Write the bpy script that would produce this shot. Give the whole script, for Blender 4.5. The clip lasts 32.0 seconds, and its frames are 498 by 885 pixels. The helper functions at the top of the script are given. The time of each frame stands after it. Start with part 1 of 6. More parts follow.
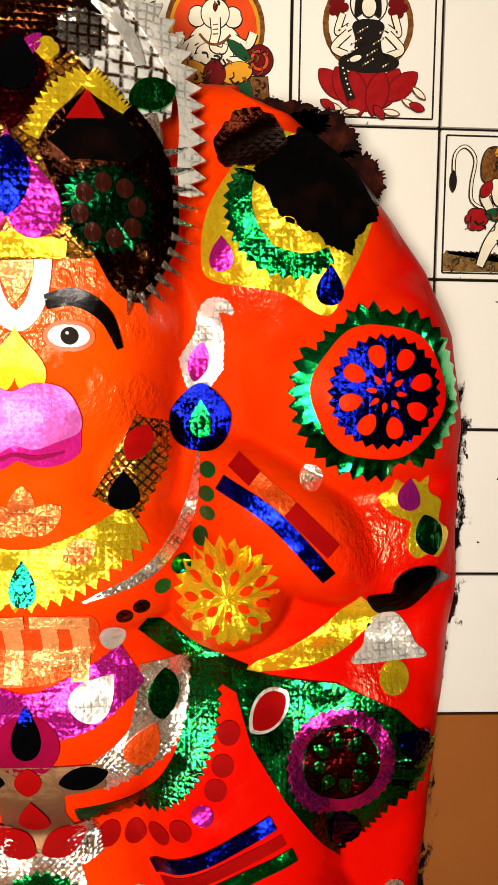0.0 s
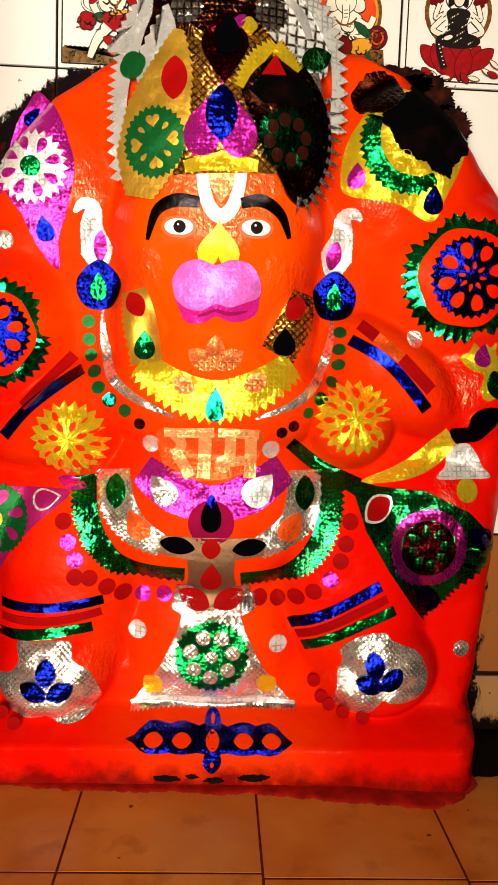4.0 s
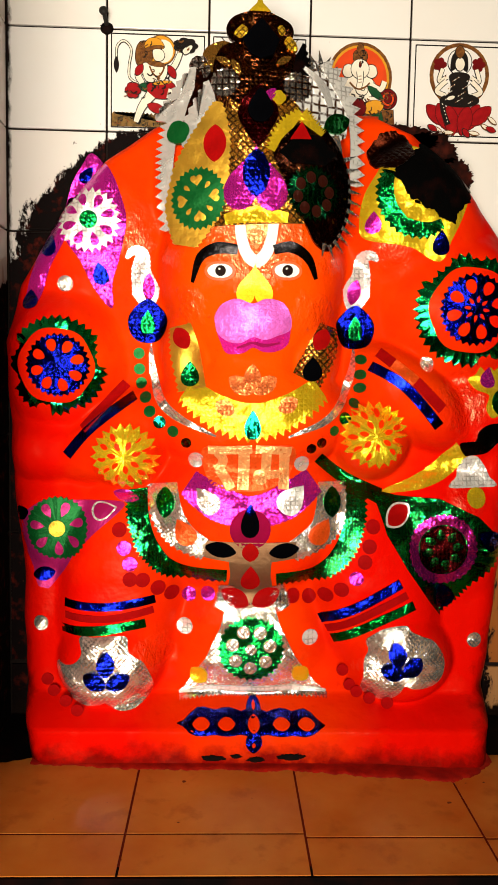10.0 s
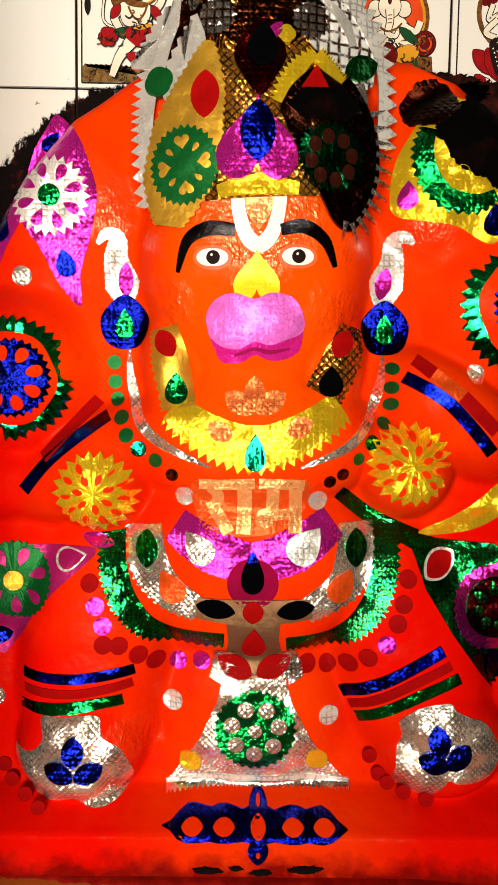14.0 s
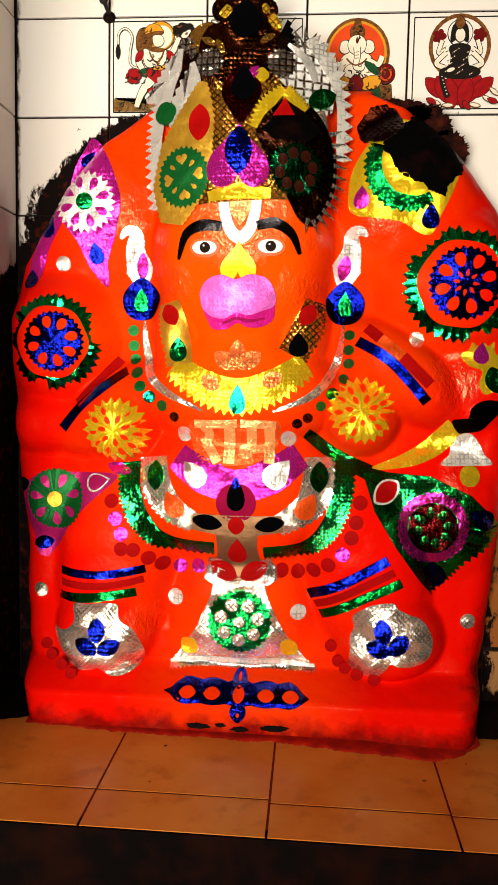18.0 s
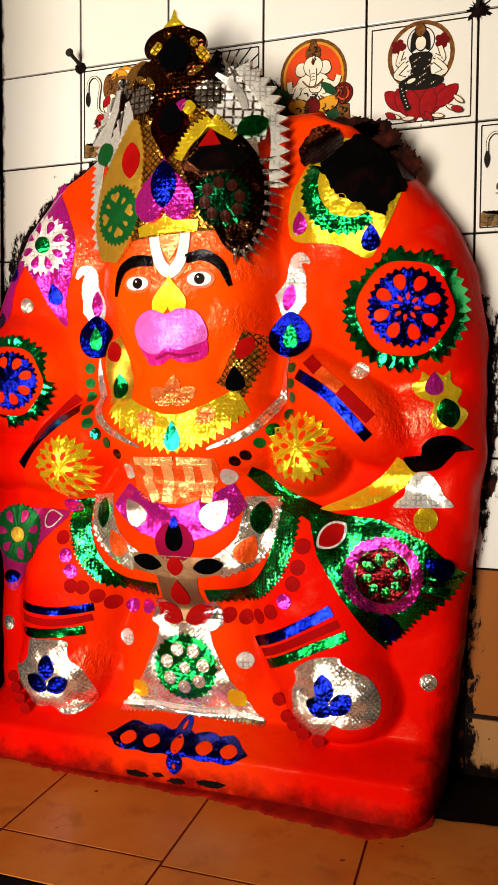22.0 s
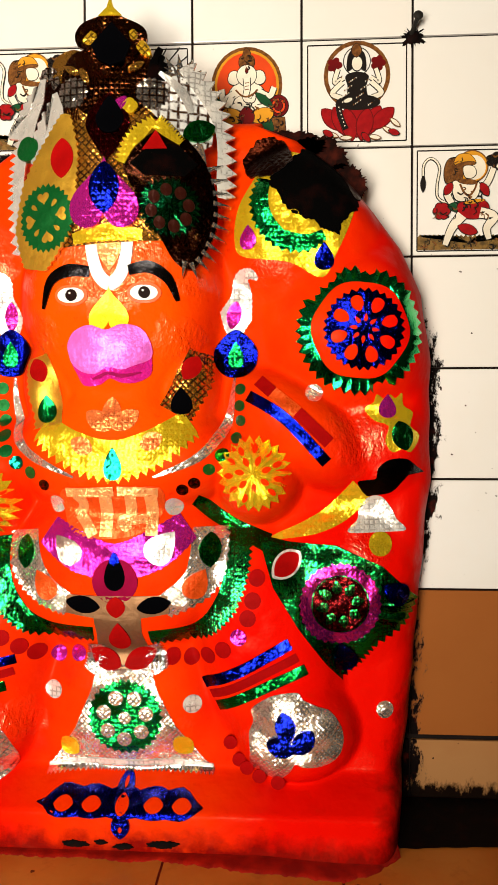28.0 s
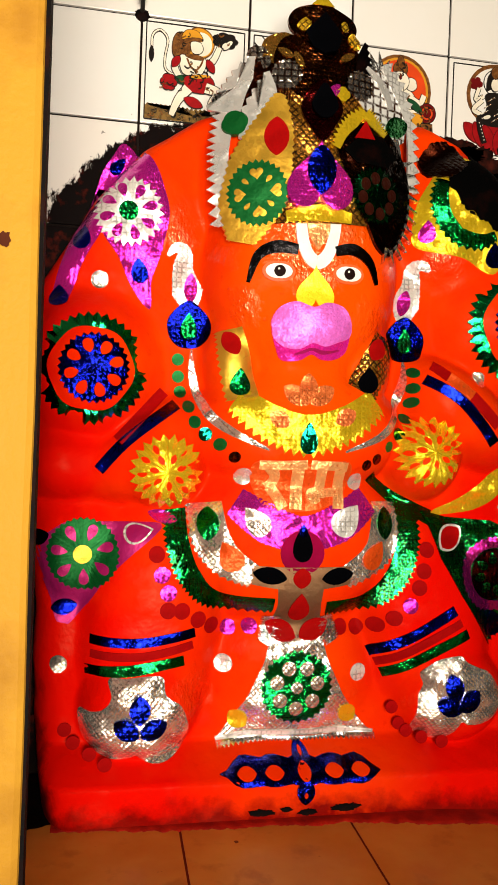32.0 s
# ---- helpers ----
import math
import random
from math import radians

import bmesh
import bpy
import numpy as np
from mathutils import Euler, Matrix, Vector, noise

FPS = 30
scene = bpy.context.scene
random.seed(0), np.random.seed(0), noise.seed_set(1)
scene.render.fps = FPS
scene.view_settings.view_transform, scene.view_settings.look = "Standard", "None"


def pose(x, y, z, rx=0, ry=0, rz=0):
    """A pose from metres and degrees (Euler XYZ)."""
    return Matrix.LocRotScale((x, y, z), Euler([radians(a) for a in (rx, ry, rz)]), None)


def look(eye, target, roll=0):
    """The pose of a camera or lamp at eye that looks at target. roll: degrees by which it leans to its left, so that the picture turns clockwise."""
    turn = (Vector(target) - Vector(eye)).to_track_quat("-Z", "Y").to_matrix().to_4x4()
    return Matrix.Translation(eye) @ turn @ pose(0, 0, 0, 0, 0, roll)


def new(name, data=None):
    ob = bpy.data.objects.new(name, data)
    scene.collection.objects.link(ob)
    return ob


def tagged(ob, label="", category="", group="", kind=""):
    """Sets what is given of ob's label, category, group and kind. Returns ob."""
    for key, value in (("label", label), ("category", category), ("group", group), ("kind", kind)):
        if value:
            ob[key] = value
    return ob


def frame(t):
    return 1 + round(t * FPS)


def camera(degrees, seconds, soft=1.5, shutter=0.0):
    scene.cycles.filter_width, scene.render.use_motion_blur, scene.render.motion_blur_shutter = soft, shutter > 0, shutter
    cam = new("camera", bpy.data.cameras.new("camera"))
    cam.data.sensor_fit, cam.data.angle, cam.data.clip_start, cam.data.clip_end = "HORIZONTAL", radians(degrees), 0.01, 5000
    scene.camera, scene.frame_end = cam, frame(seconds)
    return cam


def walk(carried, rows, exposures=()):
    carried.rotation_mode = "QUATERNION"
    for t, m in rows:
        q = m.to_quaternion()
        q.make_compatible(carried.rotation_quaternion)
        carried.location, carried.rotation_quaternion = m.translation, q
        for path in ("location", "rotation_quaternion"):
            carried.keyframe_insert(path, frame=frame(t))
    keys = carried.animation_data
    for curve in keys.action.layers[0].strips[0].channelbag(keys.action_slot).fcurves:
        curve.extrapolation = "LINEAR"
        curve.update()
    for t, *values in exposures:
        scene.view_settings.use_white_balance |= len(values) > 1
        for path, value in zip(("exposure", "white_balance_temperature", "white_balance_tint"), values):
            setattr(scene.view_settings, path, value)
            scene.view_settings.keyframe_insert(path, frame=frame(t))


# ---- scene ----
cam = camera(36.4, 32.0)
METRES, EYE, TILT, LEAN, TURN = 3.1, 0.867, 0.0, 0.0, -2.7
ROWS = [
    (0.0, 0.0, 0.0, 0.0, 0.07, -4.93, -0.8),
    (0.5, -0.002, -0.0018, -0.0084, 0.82, -6.74, -1.28),
    (1.0, -0.0026, -0.0102, -0.0161, 1.32, -7.46, -0.93),
    (1.5, -0.0106, -0.0267, -0.0258, 0.73, -7.62, -1.1),
    (2.0, -0.028, -0.034, -0.0375, -0.78, -8.68, -0.86),
    (2.5, -0.0401, -0.0367, -0.0431, -0.6, -8.32, -1.87),
    (3.0, -0.0481, -0.0637, -0.0596, -2.02, -7.8, -1.28),
    (3.5, -0.0592, -0.1022, -0.0502, -0.47, -6.27, -2.08),
    (4.0, -0.0608, -0.1195, -0.0522, 0.33, -6.06, -2.01),
    (4.5, -0.0662, -0.1421, -0.0526, -0.16, -5.0, -1.74),
    (6.5, -0.0716, -0.1693, -0.0514, 0.43, -3.11, -1.61),
    (7.0, -0.0749, -0.1713, -0.049, 0.45, -3.28, -1.89),
    (7.5, -0.0765, -0.1728, -0.0481, 0.01, -3.78, -1.63),
    (8.0, -0.0754, -0.172, -0.0457, -0.11, -4.63, -1.05),
    (8.5, -0.0778, -0.1792, -0.0435, -0.19, -3.53, -1.52),
    (9.0, -0.0756, -0.1799, -0.0447, 0.79, -3.71, -1.26),
    (9.5, -0.0764, -0.1784, -0.0467, 0.69, -4.12, -1.14),
    (10.0, -0.0762, -0.1721, -0.0482, 0.77, -4.75, -1.09),
    (10.5, -0.0756, -0.1653, -0.0492, 0.59, -5.27, -1.08),
    (11.0, -0.076, -0.1569, -0.0497, 0.15, -5.53, -1.05),
    (11.5, -0.0747, -0.1495, -0.0486, 0.03, -5.3, -1.43),
    (12.0, -0.0774, -0.1315, -0.0451, -0.87, -5.2, -1.64),
    (12.5, -0.0775, -0.1151, -0.0427, -0.36, -5.0, -1.68),
    (13.0, -0.0759, -0.094, -0.0408, 0.9, -5.18, -1.69),
    (13.5, -0.0724, -0.0711, -0.0405, 1.66, -5.15, -1.17),
    (15.5, -0.0624, -0.1438, -0.0388, 3.52, -4.0, -0.87),
    (16.0, -0.059, -0.1533, -0.0415, 2.26, -4.42, -1.06),
    (16.5, -0.0556, -0.1514, -0.0421, 2.03, -4.68, -1.11),
    (17.0, -0.0523, -0.1548, -0.0455, 3.28, -4.78, -1.32),
    (17.5, -0.0335, -0.1811, -0.0516, 6.01, -3.34, -1.01),
    (18.0, -0.0163, -0.1757, -0.0608, 7.35, -4.97, -1.13),
    (18.5, 0.0222, -0.1375, -0.05, 14.5, -3.45, -1.13),
    (19.0, 0.0491, -0.1343, -0.0476, 16.66, -3.09, -0.68),
    (19.5, 0.0595, -0.1341, -0.0462, 18.43, -3.08, -0.8),
    (20.0, 0.0671, -0.1393, -0.0445, 17.95, -2.35, -1.02),
    (20.5, 0.0828, -0.139, -0.0492, 17.46, -2.61, -0.61),
    (21.0, 0.0974, -0.1341, -0.0531, 16.84, -2.66, 0.06),
    (21.5, 0.1084, -0.1305, -0.056, 17.2, -2.67, 0.55),
    (22.0, 0.1114, -0.1259, -0.0587, 20.39, -2.51, -0.36),
    (22.5, 0.1227, -0.1198, -0.0618, 19.42, -2.79, 0.14),
    (23.0, 0.1251, -0.1182, -0.0605, 18.75, -2.74, -0.11),
    (23.5, 0.1276, -0.1078, -0.0601, 17.73, -3.0, 0.24),
    (24.0, 0.1256, -0.0975, -0.0519, 17.7, -2.76, -0.19),
    (24.5, 0.1234, -0.0902, -0.0523, 17.65, -3.38, 0.0),
    (26.5, 0.0963, -0.097, -0.0517, 14.48, -3.21, -0.05),
    (27.0, 0.0768, -0.111, -0.0507, 11.04, -2.0, -0.59),
    (27.5, 0.055, -0.1166, -0.0525, 10.67, -2.23, -0.99),
    (28.0, 0.0324, -0.118, -0.0521, 6.15, -1.62, 0.1),
    (28.5, 0.0044, -0.113, -0.056, 4.15, -2.39, 0.21),
    (29.0, -0.0092, -0.1156, -0.0565, 1.72, -1.61, 0.26),
    (29.5, -0.0388, -0.1135, -0.058, -2.45, -2.87, 0.26),
    (30.0, -0.0677, -0.1142, -0.0602, -4.49, -3.0, 1.28),
    (30.5, -0.0977, -0.1203, -0.0613, -4.8, -2.31, -0.31),
    (31.0, -0.1249, -0.1233, -0.0673, -6.06, -1.56, -0.98),
    (31.5, -0.15, -0.1331, -0.0705, -8.96, 0.28, -2.6),
    (32.0, -0.1647, -0.1311, -0.0725, -7.69, -0.73, -2.07),
]
walk(cam, [(t, pose(0, 0, EYE, TILT, LEAN, TURN) @ pose(METRES * x, METRES * y, METRES * z, 90 + pitch, roll, yaw)) for t, x, y, z, yaw, pitch, roll in ROWS],
     ((0.0, 0.28), (2.0, 0.28), (4.0, 0.28), (9.0, 0.26), (11.0, 0.14), (13.0, 0.09), (16.0, 0.12), (18.0, 0.28), (20.0, 0.20), (23.0, 0.28), (24.0, 0.46), (27.0, 0.44), (29.0, 0.20), (30.0, 0.17), (32.0, 0.13)))

# ---- world and light ----
world = bpy.data.worlds.new("sky")
scene.world = world
world.use_nodes = True
sky = world.node_tree.nodes.new("ShaderNodeTexSky")
sky.sky_type, sky.sun_disc, sky.sun_elevation, sky.sun_rotation = "NISHITA", False, radians(38), radians(200)
world.node_tree.links.new(sky.outputs[0], world.node_tree.nodes["Background"].inputs[0])
world.node_tree.nodes["Background"].inputs[1].default_value = 0.10


def area_lamp(name, eye, target, wide, high, watts, colour):
    data = bpy.data.lights.new(name, "AREA")
    data.shape, data.size, data.size_y, data.energy, data.color = "RECTANGLE", wide, high, watts, colour
    ob = new(name, data)
    ob.matrix_world = look(eye, target)
    return ob


# daylight of the doorway that the camera stands in front of
area_lamp("doorway_light", (-0.46, -1.50, 0.62), (-1.16, -0.2, 1.70), 0.62, 1.02, 120, (1.0, 0.915, 0.74))


# ---- materials ----
LEFT_X, FRONT_Y, COL0, PITCH, FLOOR_Z = -0.690, 0.520, -0.497, 0.1975, 0.016


def nodes_of(name):
    m = bpy.data.materials.new(name)
    m.use_nodes = True
    return m, m.node_tree.nodes, m.node_tree.links, m.node_tree.nodes["Principled BSDF"]


def mixed(n, l, fac, a, b):
    k = n.new("ShaderNodeMix")
    k.data_type = "RGBA"
    for sock, v in ((k.inputs[0], fac), (k.inputs[6], a), (k.inputs[7], b)):
        if isinstance(v, bpy.types.NodeSocket):
            l.new(v, sock)
        elif isinstance(v, tuple):
            sock.default_value = (*v, 1)
        else:
            sock.default_value = v
    return k.outputs[2]


def calc(n, l, op, a, b=0.0, c=0.0):
    k = n.new("ShaderNodeMath")
    k.operation = op
    for sock, v in zip(k.inputs, (a, b, c)):
        if isinstance(v, bpy.types.NodeSocket):
            l.new(v, sock)
        else:
            sock.default_value = v
    return k.outputs[0]


def noise_at(n, l, vec, scale, detail=4, rough=0.55):
    k = n.new("ShaderNodeTexNoise")
    k.inputs["Scale"].default_value, k.inputs["Detail"].default_value, k.inputs["Roughness"].default_value = scale, detail, rough
    l.new(vec, k.inputs["Vector"])
    return k.outputs["Fac"]


def ramp(n, l, v, lo, hi):
    k = n.new("ShaderNodeMapRange")
    l.new(v, k.inputs[0])
    k.inputs[1].default_value, k.inputs[2].default_value = lo, hi
    return k.outputs[0]


def bumped(n, l, bsdf, height, strength, dist=0.001):
    k = n.new("ShaderNodeBump")
    k.inputs["Strength"].default_value, k.inputs["Distance"].default_value = strength, dist
    l.new(height, k.inputs["Height"])
    l.new(k.outputs[0], bsdf.inputs["Normal"])
    l.new(k.outputs[0], bsdf.inputs["Coat Normal"])


def foil(name, colour, weave=0.0, rough=0.09, wrinkle=0.35, second=None, cell=0.0042, diamond=False, metal=0.85, groove_dark=0.0, glint=0.10, sway=0.5):
    """Shiny embossed metal foil: weave is the steepness of its pressed pyramids, cell half their width in metres with
    painted shade in the grooves between, glint the tilt of its tiny crushed facets, sway that of its broad dents.
    """
    m, n, l, b = nodes_of(name)
    tc = n.new("ShaderNodeTexCoord").outputs["Object"]
    b.inputs["Metallic"].default_value = metal
    b.inputs["Specular IOR Level"].default_value = 0.3
    sep = n.new("ShaderNodeSeparateXYZ")
    l.new(tc, sep.inputs[0])
    p, q = sep.outputs[0], sep.outputs[2]
    if diamond:
        p, q = calc(n, l, "MULTIPLY", calc(n, l, "ADD", p, q), 0.7071), calc(n, l, "MULTIPLY", calc(n, l, "SUBTRACT", p, q), 0.7071)
    bend = calc(n, l, "MULTIPLY", noise_at(n, l, tc, 60, 2), 0.006)
    pyramid = calc(n, l, "MINIMUM", calc(n, l, "PINGPONG", calc(n, l, "ADD", p, bend), cell), calc(n, l, "PINGPONG", calc(n, l, "ADD", q, bend), cell))
    pressed = ramp(n, l, noise_at(n, l, tc, 17, 2), 0.40, 0.56) if cell < 0.005 else 1.0
    big = noise_at(n, l, tc, 15, 2)
    mid = noise_at(n, l, tc, 150, 3, 0.6)
    fine = noise_at(n, l, tc, 900, 2)
    h = calc(n, l, "ADD", calc(n, l, "MULTIPLY", calc(n, l, "MULTIPLY", pyramid, 230.0 * weave), pressed), calc(n, l, "MULTIPLY", big, 26.0 * wrinkle))
    h = calc(n, l, "ADD", h, calc(n, l, "MULTIPLY", mid, 2.4 * wrinkle))
    h = calc(n, l, "ADD", h, calc(n, l, "MULTIPLY", fine, 0.22))
    bumped(n, l, b, h, 1.0, 0.0011)
    # tiny crushed facets and broad dents lean each their own way
    cells = n.new("ShaderNodeTexVoronoi")
    cells.inputs["Scale"].default_value = 330
    dents = n.new("ShaderNodeTexNoise")
    dents.inputs["Scale"].default_value, dents.inputs["Detail"].default_value = 21, 1.0
    lean = n.new("ShaderNodeNewGeometry").outputs["Normal"]
    for source, size in ((cells, 2.0 * glint), (dents, 2.0 * sway)):
        l.new(tc, source.inputs["Vector"])
        off = n.new("ShaderNodeVectorMath")
        off.operation = "SUBTRACT"
        off.inputs[1].default_value = (0.5, 0.5, 0.5)
        l.new(source.outputs["Color"], off.inputs[0])
        add = n.new("ShaderNodeVectorMath")
        add.operation = "MULTIPLY_ADD"
        add.inputs[1].default_value = (size, size, size)
        l.new(off.outputs[0], add.inputs[0])
        l.new(lean, add.inputs[2])
        lean = add.outputs[0]
    unit = n.new("ShaderNodeVectorMath")
    unit.operation = "NORMALIZE"
    l.new(lean, unit.inputs[0])
    l.new(unit.outputs[0], n["Bump"].inputs["Normal"])
    worn = ramp(n, l, noise_at(n, l, tc, 120, 4), 0.62, 0.75)
    base = mixed(n, l, worn, colour, second or tuple(c * 0.8 for c in colour))
    # shade of the pressed grooves, painted as a darker base colour
    if groove_dark:
        rubbed = ramp(n, l, noise_at(n, l, tc, 40, 5, 0.7), 0.44, 0.56) if groove_dark < 1 else ramp(n, l, noise_at(n, l, tc, 60, 5, 0.7), 0.30, 0.50)
        groove = calc(n, l, "MULTIPLY", ramp(n, l, pyramid, cell * 0.42, cell * 0.16), rubbed)
        base = mixed(n, l, calc(n, l, "MULTIPLY", groove, groove_dark), base, (0.05, 0.018, 0.008))
    l.new(base, b.inputs["Base Color"])
    l.new(calc(n, l, "ADD", rough, calc(n, l, "MULTIPLY", noise_at(n, l, tc, 70, 3), 0.12)), b.inputs["Roughness"])
    return m


def paint(name, colour, rough=0.5, second=None, bump=0.2, scale=60.0, coat=0.0, spread=(0.4, 0.7), shine=0.15):
    m, n, l, b = nodes_of(name)
    tc = n.new("ShaderNodeTexCoord").outputs["Object"]
    k = ramp(n, l, noise_at(n, l, tc, scale * 0.25, 6), *spread)
    l.new(mixed(n, l, k, colour, second or tuple(c * 0.75 for c in colour)), b.inputs["Base Color"])
    l.new(calc(n, l, "ADD", rough - 0.06, calc(n, l, "MULTIPLY", noise_at(n, l, tc, scale), 0.16)), b.inputs["Roughness"])
    b.inputs["Coat Weight"].default_value = coat
    b.inputs["Specular IOR Level"].default_value = shine
    b.inputs["Coat Roughness"].default_value = 0.15
    bumped(n, l, b, noise_at(n, l, tc, scale * 4, 5), bump)
    return m


def stain_depth(n, l):
    """Distance outside the outline of the idol on the back wall, with a ragged edge."""
    pos = n.new("ShaderNodeNewGeometry").outputs["Position"]
    sep = n.new("ShaderNodeSeparateXYZ")
    l.new(pos, sep.inputs[0])
    u = calc(n, l, "MAXIMUM", calc(n, l, "SUBTRACT", sep.outputs[2], 0.75), 0.0)
    uu = calc(n, l, "MULTIPLY", u, u)
    right = calc(n, l, "SUBTRACT", calc(n, l, "MULTIPLY_ADD", uu, 1.30, sep.outputs[0]), 0.313)
    left = calc(n, l, "SUBTRACT", calc(n, l, "MULTIPLY_ADD", uu, 1.51, -0.672), sep.outputs[0])
    return pos, sep, calc(n, l, "MAXIMUM", right, left)


def tile_paint(name, colour, second, rough=0.16, side=False):
    """Glazed wall tile with aged oil and vermilion smears round the idol, soot spots, and a foot black with soot and
    painted shade.
    """
    m, n, l, b = nodes_of(name)
    pos, sep, d = stain_depth(n, l)
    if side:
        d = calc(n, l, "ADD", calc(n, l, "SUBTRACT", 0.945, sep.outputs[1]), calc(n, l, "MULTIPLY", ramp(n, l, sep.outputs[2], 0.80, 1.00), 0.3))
    tint = n.new("ShaderNodeObjectInfo").outputs["Random"]
    base = mixed(n, l, calc(n, l, "MULTIPLY", tint, 0.6), colour, second)
    base = mixed(n, l, calc(n, l, "MULTIPLY", ramp(n, l, noise_at(n, l, pos, 9, 6), 0.45, 0.8), 0.35), base, second)
    tall = n.new("ShaderNodeMapping")
    tall.inputs["Scale"].default_value = (1.0, 1.0, 0.5)
    l.new(pos, tall.inputs["Vector"])
    fine = noise_at(n, l, tall.outputs[0], 58, 8, 0.7)
    rag = calc(n, l, "MULTIPLY_ADD", calc(n, l, "SUBTRACT", fine, 0.5), 0.12, d)
    upper_left = calc(n, l, "MULTIPLY", ramp(n, l, sep.outputs[2], 0.82, 1.05), ramp(n, l, sep.outputs[0], -0.35, -0.5))
    lower_left = calc(n, l, "MULTIPLY", ramp(n, l, sep.outputs[2], 0.95, 0.80), ramp(n, l, sep.outputs[0], -0.50, -0.60))
    shoulder = calc(n, l, "MULTIPLY", ramp(n, l, sep.outputs[2], 1.06, 1.14), ramp(n, l, sep.outputs[0], -0.04, 0.02))
    reach = calc(n, l, "MULTIPLY_ADD", upper_left, 0.100, calc(n, l, "MULTIPLY_ADD", lower_left, 0.16, calc(n, l, "MULTIPLY_ADD", shoulder, 0.045, 0.008)))
    reach = calc(n, l, "MULTIPLY_ADD", calc(n, l, "MULTIPLY", ramp(n, l, sep.outputs[2], 0.60, 0.20), ramp(n, l, sep.outputs[0], 0.1, -0.1)), 0.024, reach)
    beside = calc(n, l, "MULTIPLY", calc(n, l, "MULTIPLY", ramp(n, l, sep.outputs[2], 1.00, 0.90), ramp(n, l, sep.outputs[2], 0.40, 0.62)), ramp(n, l, sep.outputs[0], 0.20, 0.26))
    reach = calc(n, l, "MULTIPLY_ADD", beside, 0.013, reach)
    clean = calc(n, l, "MULTIPLY", ramp(n, l, sep.outputs[2], 0.54, 0.42), ramp(n, l, sep.outputs[0], 0.1, 0.2))
    reach = calc(n, l, "MULTIPLY_ADD", clean, -0.020, reach)
    rag = calc(n, l, "SUBTRACT", rag, reach)
    smear = ramp(n, l, rag, 0.008, 0.0)
    if not side:
        corner = calc(n, l, "SUBTRACT", sep.outputs[0], calc(n, l, "MULTIPLY", fine, 0.022))
        smear = calc(n, l, "MAXIMUM", smear, ramp(n, l, corner, LEFT_X - 0.002, LEFT_X - 0.008))
    dark = mixed(n, l, ramp(n, l, noise_at(n, l, pos, 45, 5), 0.54, 0.70), (0.004, 0.002, 0.002), (0.06, 0.006, 0.003))
    base = mixed(n, l, smear, base, dark)
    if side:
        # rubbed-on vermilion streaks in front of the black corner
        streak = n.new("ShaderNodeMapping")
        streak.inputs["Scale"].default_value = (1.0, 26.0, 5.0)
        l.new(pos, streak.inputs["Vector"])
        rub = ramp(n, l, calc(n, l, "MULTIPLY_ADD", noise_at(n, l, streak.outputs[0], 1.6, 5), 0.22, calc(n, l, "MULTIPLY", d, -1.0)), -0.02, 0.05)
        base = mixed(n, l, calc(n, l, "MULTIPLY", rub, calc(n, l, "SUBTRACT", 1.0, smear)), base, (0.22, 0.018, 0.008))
    spots = ramp(n, l, noise_at(n, l, pos, 62, 2), 0.735, 0.75)
    base = mixed(n, l, calc(n, l, "MULTIPLY", spots, ramp(n, l, d, 0.25, 0.1)), base, (0.03, 0.012, 0.008))
    # black foot of the wall: soot with its shade painted in
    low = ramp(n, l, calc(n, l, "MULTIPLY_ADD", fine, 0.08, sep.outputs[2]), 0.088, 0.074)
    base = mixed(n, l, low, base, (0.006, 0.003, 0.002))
    l.new(base, b.inputs["Base Color"])
    l.new(calc(n, l, "MULTIPLY_ADD", calc(n, l, "MAXIMUM", smear, low), -0.42, 0.45), b.inputs["Specular IOR Level"])
    l.new(calc(n, l, "MULTIPLY_ADD", smear, 0.4, rough), b.inputs["Roughness"])
    bumped(n, l, b, noise_at(n, l, pos, 14, 3), 0.15, 0.002)
    return m


